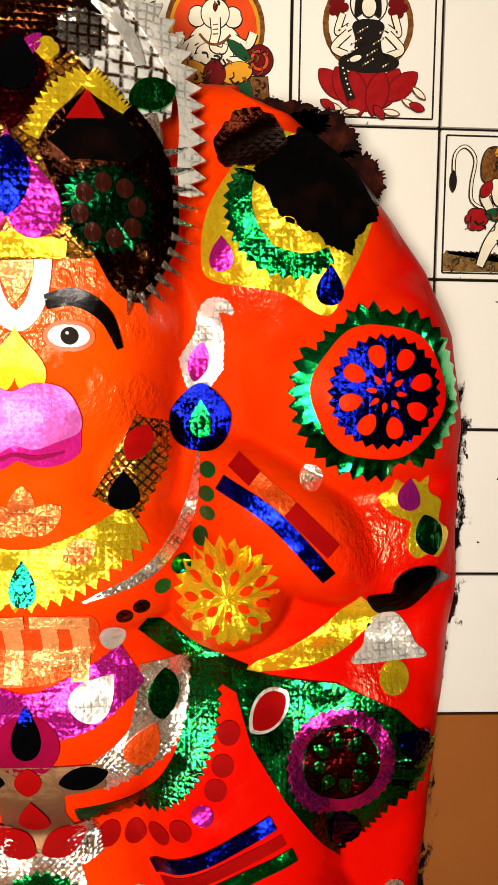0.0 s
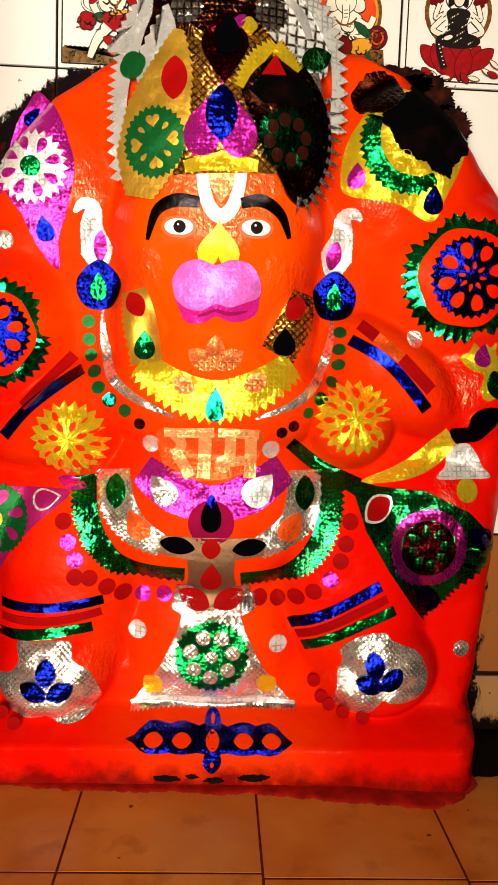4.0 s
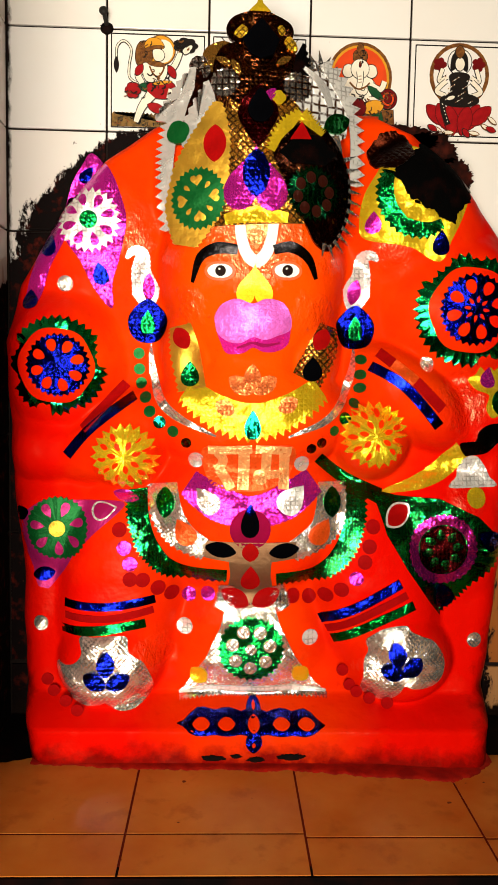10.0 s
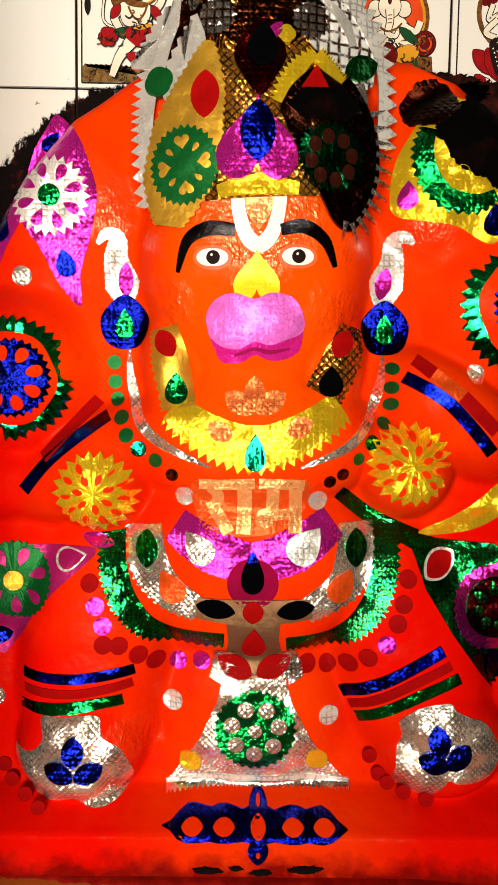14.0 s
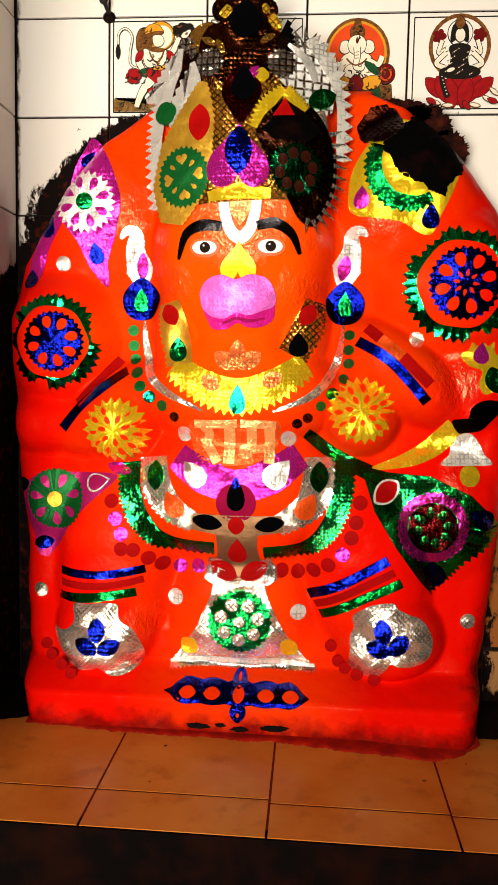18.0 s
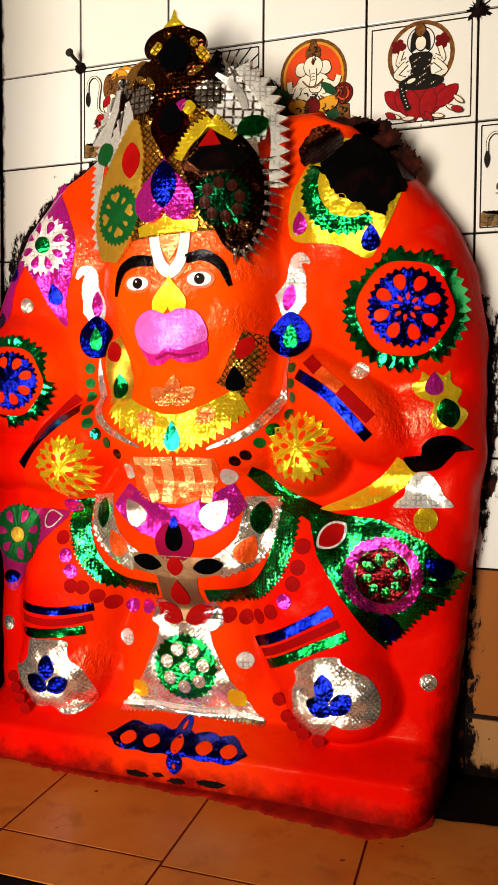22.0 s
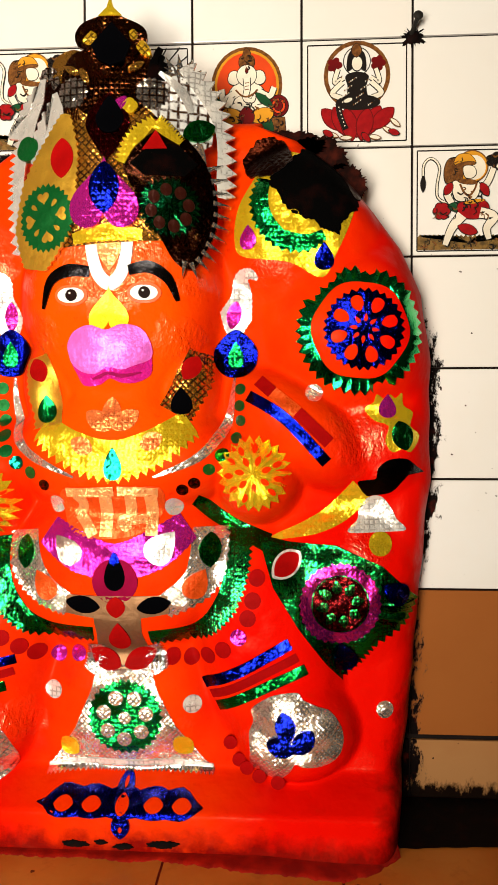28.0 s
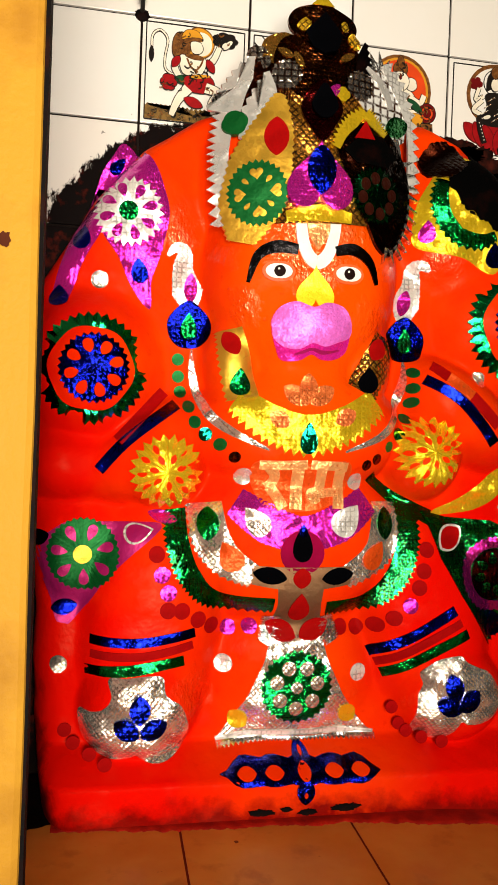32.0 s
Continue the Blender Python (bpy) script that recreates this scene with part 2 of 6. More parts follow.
def vermilion():
    """Thick oily vermilion paste, brushed on in many coats."""
    m, n, l, b = nodes_of("vermilion_paste")
    pos = n.new("ShaderNodeNewGeometry").outputs["Position"]
    sep = n.new("ShaderNodeSeparateXYZ")
    l.new(pos, sep.inputs[0])
    k = ramp(n, l, noise_at(n, l, pos, 7, 5), 0.35, 0.7)
    base = mixed(n, l, k, (0.74, 0.039, 0.0004), (0.70, 0.019, 0.0004))
    # more orange on the face and the throat
    middle = calc(n, l, "MULTIPLY_ADD", noise_at(n, l, pos, 12, 4), 0.08, calc(n, l, "ABSOLUTE", calc(n, l, "ADD", sep.outputs[0], 0.21)))
    face_tint = calc(n, l, "MULTIPLY", ramp(n, l, middle, 0.20, 0.13), ramp(n, l, sep.outputs[2], 0.60, 0.72))
    base = mixed(n, l, face_tint, base, (0.76, 0.062, 0.0005))
    # redder away from the middle: shade of the flanks put into the paste colour
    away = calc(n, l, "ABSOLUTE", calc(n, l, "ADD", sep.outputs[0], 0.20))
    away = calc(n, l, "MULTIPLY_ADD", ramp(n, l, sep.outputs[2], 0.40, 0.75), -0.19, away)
    flank_shade = ramp(n, l, calc(n, l, "MULTIPLY_ADD", noise_at(n, l, pos, 4, 5), 0.5, away), 0.32, 0.50)
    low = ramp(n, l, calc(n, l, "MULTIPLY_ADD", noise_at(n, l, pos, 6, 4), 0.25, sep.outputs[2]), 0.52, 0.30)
    flank_shade = calc(n, l, "MAXIMUM", flank_shade, calc(n, l, "MULTIPLY", calc(n, l, "MULTIPLY", low, 0.75), ramp(n, l, away, 0.12, 0.26)))
    base = mixed(n, l, flank_shade, base, (0.64, 0.0028, 0.0004))
    base = mixed(n, l, calc(n, l, "MULTIPLY", ramp(n, l, noise_at(n, l, pos, 55, 6, 0.7), 0.6, 0.72), 0.5), base, (0.56, 0.008, 0.0004))
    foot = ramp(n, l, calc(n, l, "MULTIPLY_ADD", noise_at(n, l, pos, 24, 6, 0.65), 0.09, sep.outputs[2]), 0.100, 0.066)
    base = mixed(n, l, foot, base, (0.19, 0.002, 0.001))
    # lamp soot and oil in the two lower corners, with their shade painted in
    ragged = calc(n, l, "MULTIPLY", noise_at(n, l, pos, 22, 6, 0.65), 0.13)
    corner_soot_shade = ramp(n, l, calc(n, l, "MULTIPLY_ADD", sep.outputs[2], 0.22, calc(n, l, "ADD", sep.outputs[0], ragged)), -0.520, -0.560)
    corner_soot_shade = calc(n, l, "MAXIMUM", corner_soot_shade, ramp(n, l, calc(n, l, "MULTIPLY_ADD", sep.outputs[2], -0.25, calc(n, l, "SUBTRACT", sep.outputs[0], ragged)), 0.130, 0.180))
    base = mixed(n, l, calc(n, l, "MULTIPLY", corner_soot_shade, 0.9), base, (0.05, 0.002, 0.001))
    l.new(base, b.inputs["Base Color"])
    b.inputs["Specular Tint"].default_value = (1.0, 0.80, 0.45, 1)
    wrinkled = calc(n, l, "MULTIPLY", ramp(n, l, noise_at(n, l, pos, 8, 3), 0.54, 0.66), 0.12)
    edge = calc(n, l, "MULTIPLY", noise_at(n, l, pos, 30, 4), 0.09)
    for x, z, r in ((0.19, 0.68, 0.075), (-0.21, 0.97, 0.11), (-0.10, 0.83, 0.05), (-0.32, 0.85, 0.045), (-0.43, 0.98, 0.055), (0.04, 0.96, 0.05), (0.21, 0.50, 0.055), (-0.38, 0.20, 0.05), (-0.35, 0.93, 0.035), (-0.08, 0.93, 0.04), (0.235, 0.62, 0.04), (0.02, 0.19, 0.03), (-0.10, 0.20, 0.03)):
        dx, dz = calc(n, l, "SUBTRACT", sep.outputs[0], x), calc(n, l, "SUBTRACT", sep.outputs[2], z)
        far = calc(n, l, "SQRT", calc(n, l, "ADD", calc(n, l, "MULTIPLY", dx, dx), calc(n, l, "MULTIPLY", dz, dz)))
        wrinkled = calc(n, l, "MAXIMUM", wrinkled, ramp(n, l, calc(n, l, "ADD", far, edge), r + 0.035, r))
    vor = n.new("ShaderNodeTexVoronoi")
    vor.feature = "DISTANCE_TO_EDGE"
    vor.inputs["Scale"].default_value = 95
    bent = n.new("ShaderNodeVectorMath")
    bent.operation = "MULTIPLY_ADD"
    nz = n.new("ShaderNodeTexNoise")
    nz.inputs["Scale"].default_value = 60
    l.new(pos, nz.inputs["Vector"])
    l.new(nz.outputs["Color"], bent.inputs[0])
    bent.inputs[1].default_value = (0.02, 0.02, 0.02)
    l.new(pos, bent.inputs[2])
    l.new(bent.outputs[0], vor.inputs["Vector"])
    crease = calc(n, l, "MULTIPLY", ramp(n, l, vor.outputs["Distance"], 0.0, 0.35), 0.5)
    tall = n.new("ShaderNodeMapping")
    tall.inputs["Scale"].default_value = (1.0, 1.0, 0.45)
    l.new(pos, tall.inputs["Vector"])
    h = calc(n, l, "ADD", calc(n, l, "MULTIPLY", noise_at(n, l, tall.outputs[0], 120, 3, 0.6), 3.4), crease)
    h = calc(n, l, "ADD", calc(n, l, "MULTIPLY", h, wrinkled), calc(n, l, "MULTIPLY", noise_at(n, l, pos, 26, 3), 2.6))
    bumped(n, l, b, h, 0.9, 0.0014)
    l.new(calc(n, l, "MULTIPLY_ADD", wrinkled, 1.0, 0.012), b.inputs["Specular IOR Level"])
    l.new(calc(n, l, "MULTIPLY_ADD", wrinkled, -0.27, 0.44), b.inputs["Roughness"])
    return m


def floor_glaze():
    """Worn orange-brown floor tile with darker rubbed-in stains and small soot specks."""
    m, n, l, b = nodes_of("floor_glaze")
    pos = n.new("ShaderNodeNewGeometry").outputs["Position"]
    cloud = ramp(n, l, noise_at(n, l, pos, 5, 6), 0.38, 0.66)
    base = mixed(n, l, cloud, (0.40, 0.100, 0.010), (0.51, 0.178, 0.030))
    base = mixed(n, l, calc(n, l, "MULTIPLY", ramp(n, l, noise_at(n, l, pos, 22, 5), 0.56, 0.70), 0.55), base, (0.27, 0.07, 0.010))
    base = mixed(n, l, ramp(n, l, noise_at(n, l, pos, 42, 2), 0.745, 0.77), base, (0.10, 0.02, 0.006))
    l.new(base, b.inputs["Base Color"])
    b.inputs["Specular IOR Level"].default_value = 0.10
    l.new(calc(n, l, "MULTIPLY_ADD", noise_at(n, l, pos, 12, 4), 0.25, 0.22), b.inputs["Roughness"])
    bumped(n, l, b, noise_at(n, l, pos, 30, 5), 0.12, 0.001)
    return m


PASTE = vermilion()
TILE = tile_paint("white_glaze", (0.75, 0.73, 0.72), (0.70, 0.64, 0.58))
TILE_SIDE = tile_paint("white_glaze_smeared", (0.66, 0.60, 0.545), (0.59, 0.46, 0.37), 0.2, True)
TILE_LOW = tile_paint("brown_glaze", (0.29, 0.094, 0.022), (0.23, 0.062, 0.014))
TILE_SKIRT = tile_paint("tan_glaze", (0.36, 0.180, 0.070), (0.26, 0.090, 0.028))
FLOOR = floor_glaze()
GROUT = paint("grout", (0.012, 0.008, 0.007), 0.9, shine=0.03)
GROUT_RED = paint("red_grout", (0.11, 0.012, 0.006), 0.9, shine=0.03)
POST = paint("yellow_gloss_paint", (0.52, 0.23, 0.004), 0.45, (0.34, 0.115, 0.004), 0.6, 170, 0.05, (0.47, 0.64), 0.1)
POST_WORN = paint("dull_yellow_paint", (0.31, 0.150, 0.014), 0.5, (0.19, 0.078, 0.008), 0.8, 40, 0.0, (0.46, 0.70), 0.05)
CHIP = paint("bare_brown_chip", (0.05, 0.012, 0.006), 0.8, shine=0.02)
PLASTER = paint("dim_plaster", (0.03, 0.025, 0.02), 0.9)
LIMEWASH = paint("limewash", (0.12, 0.09, 0.06), 0.9)
STONE = paint("black_stone", (0.003, 0.002, 0.002), 0.7, (0.012, 0.003, 0.002), shine=0.01)
IRON = paint("sooty_iron", (0.015, 0.012, 0.01), 0.6)
SOOT_SHADE = paint("black_soot_shade", (0.002, 0.001, 0.001), 0.7, (0.012, 0.002, 0.001), 0.6, 160, 0.0, (0.5, 0.75), 0.06)
CRUST = paint("maroon_soot", (0.007, 0.002, 0.0015), 0.8, (0.045, 0.007, 0.004), 0.8, 200, 0.0, (0.45, 0.7), 0.04)
BLACK = paint("black_lacquer", (0.0012, 0.0012, 0.0018), 0.45, shine=0.0)
WHITE = paint("white_enamel", (0.82, 0.80, 0.76), 0.25)
IRIS = paint("brown_iris", (0.012, 0.004, 0.003), 0.4, shine=0.03)
SPILL = paint("dried_paste", (0.19, 0.003, 0.001), 0.6, (0.36, 0.008, 0.002), 0.5, 120)
LID = paint("salmon_enamel", (0.70, 0.11, 0.025), 0.3)
GOLD = foil("gold_foil", (1.0, 0.68, 0.02), 0.6, 0.10, 0.5, metal=0.70)
GOLD_NET = foil("gold_lattice_foil", (1.0, 0.60, 0.03), 1.0, 0.12, diamond=True, groove_dark=0.8, metal=0.72)
GOLD_BROWN = foil("brown_gold_lattice_foil", (0.62, 0.27, 0.03), 1.0, 0.12, diamond=True, groove_dark=1.0, metal=0.85)
GOLD_SATIN = foil("satin_gold_foil", (1.0, 0.74, 0.02), 0.1, 0.30, 0.3, metal=0.25, glint=0.05, sway=0.2)
OCHRE = foil("ochre_foil", (0.72, 0.40, 0.04), 0.1, 0.38, 0.2, glint=0.05, sway=0.2)
BRONZE = foil("dark_bronze_foil", (0.085, 0.022, 0.006), 1.5, 0.06, second=(0.50, 0.22, 0.04), metal=1.0, groove_dark=0.8)
BLACKENED = paint("blackened_foil", (0.0006, 0.0005, 0.0005), 0.8, (0.008, 0.0015, 0.001), 0.9, 90, 0.0, (0.5, 0.75), 0.02)
CHARRED = foil("charred_maroon_foil", (0.028, 0.005, 0.002), 0.9, 0.25, 0.6, (0.16, 0.06, 0.012), metal=1.0, diamond=True)
SILVER_OLD = foil("tarnished_silver_foil", (0.92, 0.90, 0.87), 0.7, 0.10, second=(0.05, 0.03, 0.025), metal=0.95, cell=0.0034, groove_dark=0.7)
SOOTY_SILVER = foil("sooty_silver_foil", (0.50, 0.46, 0.43), 0.8, 0.10, second=(0.80, 0.76, 0.72), metal=0.95, cell=0.0055, groove_dark=1.0)
SILVER_DULL = foil("greyed_silver_foil", (0.82, 0.79, 0.76), 0.2, 0.20, 0.4, metal=0.66, glint=0.10, sway=0.7)
CROWN_NET = foil("crown_embossed_foil", (0.93, 0.92, 0.91), 0.75, 0.12, 0.35, metal=0.45, cell=0.0075, groove_dark=1.0)
BRONZE_DARK = foil("black_bronze_foil", (0.022, 0.006, 0.003), 0.8, 0.08, 0.6, second=(0.30, 0.16, 0.05), metal=1.0, diamond=True)
DARK_ORANGE = foil("dark_orange_foil", (0.04, 0.006, 0.003), 0.2, 0.3, metal=0.5)
BLACK_FOIL = foil("black_foil", (0.022, 0.020, 0.022), 0.0, 0.12, 0.25, metal=1.0, glint=0.05, sway=0.2)
GREEN_DARK = foil("dark_green_foil", (0.004, 0.09, 0.03), 0.5, 0.12, metal=1.0)
GOLD_OLD = foil("tarnished_gold_foil", (0.40, 0.19, 0.03), 1.3, second=(0.03, 0.010, 0.005))
SILVER = foil("silver_foil", (0.95, 0.92, 0.88), 0.5, 0.16, metal=0.55, groove_dark=0.5)
SILVER_NET = foil("silver_lattice_foil", (1.0, 0.90, 0.79), 0.9, 0.11, 0.25, second=(0.62, 0.42, 0.28), metal=0.88, cell=0.0033, diamond=True, groove_dark=0.6, glint=0.12, sway=0.8)
# silver foil whose tan reflection is put into the base colour
TAN = foil("tan_silver_foil", (0.27, 0.14, 0.07), 0.1, 0.45, 0.15, glint=0.05, sway=0.2)
GREEN = foil("green_foil", (0.006, 0.38, 0.070), 0.6, 0.08, 0.5, metal=1.0)
GREEN_FLAT = foil("flat_green_foil", (0.002, 0.105, 0.018), 0.1, 0.42, 0.2, metal=0.6, glint=0.05, sway=0.2)
GREEN_SMOOTH = foil("creased_green_foil", (0.010, 0.54, 0.13), 0.0, 0.04, 0.12, metal=1.0, glint=0.04, sway=0.35)
PALE_ORANGE = foil("pale_orange_foil", (0.98, 0.42, 0.15), 0.7, 0.25, 0.8, second=(0.8, 0.12, 0.01), metal=0.55)
GREEN_NET = foil("green_lattice_foil", (0.010, 0.50, 0.105), 0.5, 0.07, cell=0.0034, metal=1.0, groove_dark=0.8)
GREEN_BAND = foil("smooth_green_foil", (0.006, 0.36, 0.060), 0.15, 0.07, 0.30, metal=1.0)
BLUE_BAND = foil("smooth_blue_foil", (0.004, 0.012, 0.42), 0.2, 0.07, 0.30, metal=1.0)
PINK_MIRROR = foil("mirror_magenta_foil", (0.78, 0.03, 0.42), 0.5, 0.10, metal=0.95)
BLUE_DEEP = foil("deep_blue_foil", (0.003, 0.006, 0.19), 0.7, 0.06, 0.5, metal=1.0, glint=0.14, sway=0.6)
BLUE = foil("blue_foil", (0.004, 0.011, 0.40), 0.6, 0.07, 0.5, metal=1.0)
PINK = foil("magenta_foil", (0.74, 0.022, 0.42), 0.5, metal=0.78)
PINK_SATIN = foil("satin_magenta_foil", (0.88, 0.02, 0.40), 0.4, 0.20, metal=0.5)
PLUM = foil("dull_magenta_foil", (0.40, 0.010, 0.13), 0.1, 0.34, 0.3, metal=0.45, glint=0.04, sway=0.3)
PALE_PINK = foil("pale_magenta_foil", (0.90, 0.17, 0.76), 0.3, 0.40, 0.35, metal=0.45)
RED = paint("red_lacquered_foil", (0.32, 0.003, 0.003), 0.45, (0.22, 0.002, 0.002), 0.15, 60, shine=0.008)
CRIMSON = paint("crimson_lacquered_foil", (0.26, 0.002, 0.040), 0.4, (0.16, 0.002, 0.022), 0.15, 60, shine=0.008)
ORANGE = foil("orange_foil", (0.95, 0.21, 0.05), 0.8, 0.20, 0.6, metal=0.55, groove_dark=0.4)
COPPER = foil("copper_foil", (0.85, 0.085, 0.008), 0.5, 0.3, 0.6, metal=0.45)
MAROON = foil("maroon_foil", (0.07, 0.004, 0.005), 0.6, metal=1.0)
TEAL = foil("teal_foil", (0.008, 0.44, 0.24), 0.3, 0.08, 0.5, metal=1.0)


# ---- the idol's relief: how its face lies in front of the back wall ----
WALL_Y = 1.013


def bump(x, z, cx, cz, rx, rz, top, turn=0.0, power=1.0):
    c, s = math.cos(radians(turn)), math.sin(radians(turn))
    u, v = ((x - cx) * c + (z - cz) * s) / rx, (-(x - cx) * s + (z - cz) * c) / rz
    return top * np.maximum(0.0, 1.0 - (u * u + v * v) ** power) ** 0.56


def smooth_max(a, b, k=0.026):
    h = np.clip(0.5 + 0.5 * (a - b) / k, 0, 1)
    return b * (1 - h) + a * h + k * h * (1 - h)


def left_edge(z):
    return np.interp(z, [0, 0.15, 0.38, 0.50, 0.60, 0.78, 0.89, 1.03, 1.12, 1.18, 1.21], [-0.625, -0.646, -0.650, -0.668, -0.672, -0.682, -0.652, -0.570, -0.495, -0.410, -0.34])


def right_edge(z):
    return np.interp(z, [0, 0.25, 0.45, 0.60, 0.80, 0.92, 1.00, 1.06, 1.12, 1.18, 1.21], [0.262, 0.289, 0.306, 0.320, 0.320, 0.304, 0.270, 0.226, 0.172, 0.105, 0.03])


def crown_face(x, z):
    """The sheets of the crown stand on this bowed face."""
    return 0.806 + np.maximum(0.0, z - 1.06) * 0.11 + 1.8 * (x + 0.21) ** 2


UPPER_BODY = (
    (-0.21, 0.92, 0.185, 0.22, 0.173, 0, 2.0),     # head
    (-0.21, 1.07, 0.20, 0.20, 0.170, 0, 1.5),      # crowned hair
    (-0.212, 0.820, 0.100, 0.090, 0.181, 0, 1.3),  # muzzle
    (-0.21, 0.65, 0.21, 0.125, 0.163, 0, 2.0),     # chest
    (-0.21, 0.46, 0.22, 0.17, 0.150, 0, 1.8),      # belly
    (-0.21, 0.74, 0.110, 0.11, 0.152, 0, 1.6),     # neck
    (-0.328, 0.755, 0.062, 0.105, 0.139, 8, 1.2),  # folds under the jaw
    (-0.095, 0.755, 0.062, 0.105, 0.139, -12, 1.2),
    (-0.565, 0.74, 0.135, 0.155, 0.145, 0, 1.15),     # arms
    (-0.585, 0.58, 0.13, 0.075, 0.118, 0, 1.4),
    (-0.45, 0.61, 0.15, 0.085, 0.145, 32, 1.4),
    (-0.44, 0.58, 0.085, 0.085, 0.160, 0, 1.3),
)
LOWER_BODY = (
    (0.180, 0.86, 0.165, 0.17, 0.142, 0, 1.15),
    (0.09, 0.69, 0.155, 0.085, 0.150, -38, 1.4),
    (0.022, 0.61, 0.085, 0.09, 0.158, 0, 1.3),
    (0.215, 0.66, 0.11, 0.10, 0.108, 25, 1.4),
    (0.16, 0.42, 0.17, 0.15, 0.112, -25, 1.5),     # folds of the scarf
    (-0.57, 0.44, 0.12, 0.11, 0.098, 0, 1.5),
    (-0.45, 0.31, 0.135, 0.25, 0.140, -4, 1.7),    # legs
    (-0.468, 0.178, 0.115, 0.105, 0.158, 0, 1.8),
    (0.04, 0.31, 0.135, 0.25, 0.140, 14, 1.7),
    (0.085, 0.190, 0.12, 0.105, 0.160, -10, 1.8),
    (-0.20, 0.23, 0.17, 0.14, 0.116, 0, 2.0),      # lap
    (-0.52, 1.00, 0.16, 0.19, 0.092, -30, 1.6),    # shoulders
    (0.09, 1.03, 0.15, 0.15, 0.122, 25, 1.6),
)


def swell(x, z):
    """Height of the carving over the plane of the wall."""
    h = 0.075 + 0.02 * np.clip((0.5 - z) / 0.4, 0, 1)
    for args in UPPER_BODY + LOWER_BODY:
        h = smooth_max(h, bump(x, z, *args))
    plinth = (0.180 + 0.024 * np.clip((x - 0.02) / 0.13, 0, 1) * np.clip((0.05 - z) / 0.05, 0, 1)) * np.clip((0.128 - z) / 0.050, 0, 1) ** 0.45
    return smooth_max(h, plinth, 0.018)


def relief(x, z):
    """y of the idol's surface."""
    x, z = np.asarray(x, float), np.asarray(z, float)
    gap = np.minimum(np.minimum(x - left_edge(z), right_edge(z) - x), (1.225 - z) * 1.1)
    k = np.clip(gap / 0.060, 0, 1)
    return 0.988 - swell(x, z) * np.maximum(0.0, 1 - (1 - k) ** 2.4) ** 0.5


# ---- making things ----
def material_on(me, material):
    me.materials.append(material)
    return me


def mesh_of(name, verts, faces, material, smooth=True):
    me = bpy.data.meshes.new(name)
    me.from_pydata([tuple(map(float, v)) for v in verts], [], [tuple(map(int, f)) for f in faces])
    me.polygons.foreach_set("use_smooth", [smooth] * len(me.polygons))
    me.update()
    return material_on(me, material)


def thing(name, x, y, z, label, category, group="", kind=""):
    ob = new(name)
    ob.location = (x, y, z)
    ob.empty_display_size = 0.02
    return tagged(ob, label, category, group, kind)


def origin_of(ob):
    return origin_of(ob.parent) + ob.location if ob.parent else ob.location.copy()


def hung(name, verts, faces, material, parent, centre, smooth=True, label=""):
    """A mesh with its origin at centre, under parent if there is one."""
    c = Vector(centre)
    ob = new(name, mesh_of(name, [Vector(v) - c for v in verts], faces, material, smooth))
    ob.location = c - (origin_of(parent) if parent else Vector())
    ob.parent = parent
    return tagged(ob, label)


def part(name, bm, material, parent, label="", smooth=False):
    me = bpy.data.meshes.new(name)
    bm.to_mesh(me)
    bm.free()
    me.polygons.foreach_set("use_smooth", [smooth] * len(me.polygons))
    ob = new(name, material_on(me, material))
    ob.parent = parent
    return tagged(ob, label)


def block(x0, y0, z0, x1, y1, z1, bevel=0.0):
    bm = bmesh.new()
    bmesh.ops.create_cube(bm, size=1, matrix=Matrix.Translation(((x0 + x1) / 2, (y0 + y1) / 2, (z0 + z1) / 2)) @ Matrix.Diagonal((x1 - x0, y1 - y0, z1 - z0, 1)))
    if bevel:
        bmesh.ops.bevel(bm, geom=bm.edges[:], offset=bevel, segments=2, affect="EDGES", profile=0.5)
    return bm


# outlines, each a ring of points round its middle
def gear(r, teeth=0, depth=0.0, tall=1.0):
    n = max(28, teeth * 2)
    a = np.arange(n) * 2 * math.pi / n
    rr = np.where(np.arange(n) % 2 == 0, r, r - depth) if teeth else np.full(n, r)
    return np.stack([rr * np.cos(a), rr * np.sin(a) * tall], 1)


def drop(rx, rz, turn=0.0):
    a = np.arange(24) * 2 * math.pi / 24
    return turned(np.stack([1.25 * rx * np.sin(a) * np.abs(np.sin(a / 2)), rz * np.cos(a)], 1), turn)


def leaf(rx, rz, turn=0.0):
    a = np.arange(24) * 2 * math.pi / 24
    return turned(np.stack([rx * np.sin(a) * np.abs(np.sin(a)) ** 0.5, rz * np.cos(a)], 1), turn)


def heart(rx, rz, turn=0.0):
    a = np.arange(40) * 2 * math.pi / 40
    return turned(np.stack([rx * np.sin(a) ** 3, -rz * (13 * np.cos(a) - 5 * np.cos(2 * a) - 2 * np.cos(3 * a) - np.cos(4 * a)) / 15], 1), turn)


def lobes(r, count, depth, turn=0.0, tall=1.0):
    a = np.arange(48) * 2 * math.pi / 48
    rr = r * (1 - depth + depth * np.abs(np.cos(count * a / 2)) ** 0.6)
    return turned(np.stack([rr * np.cos(a), rr * np.sin(a) * tall], 1), turn)


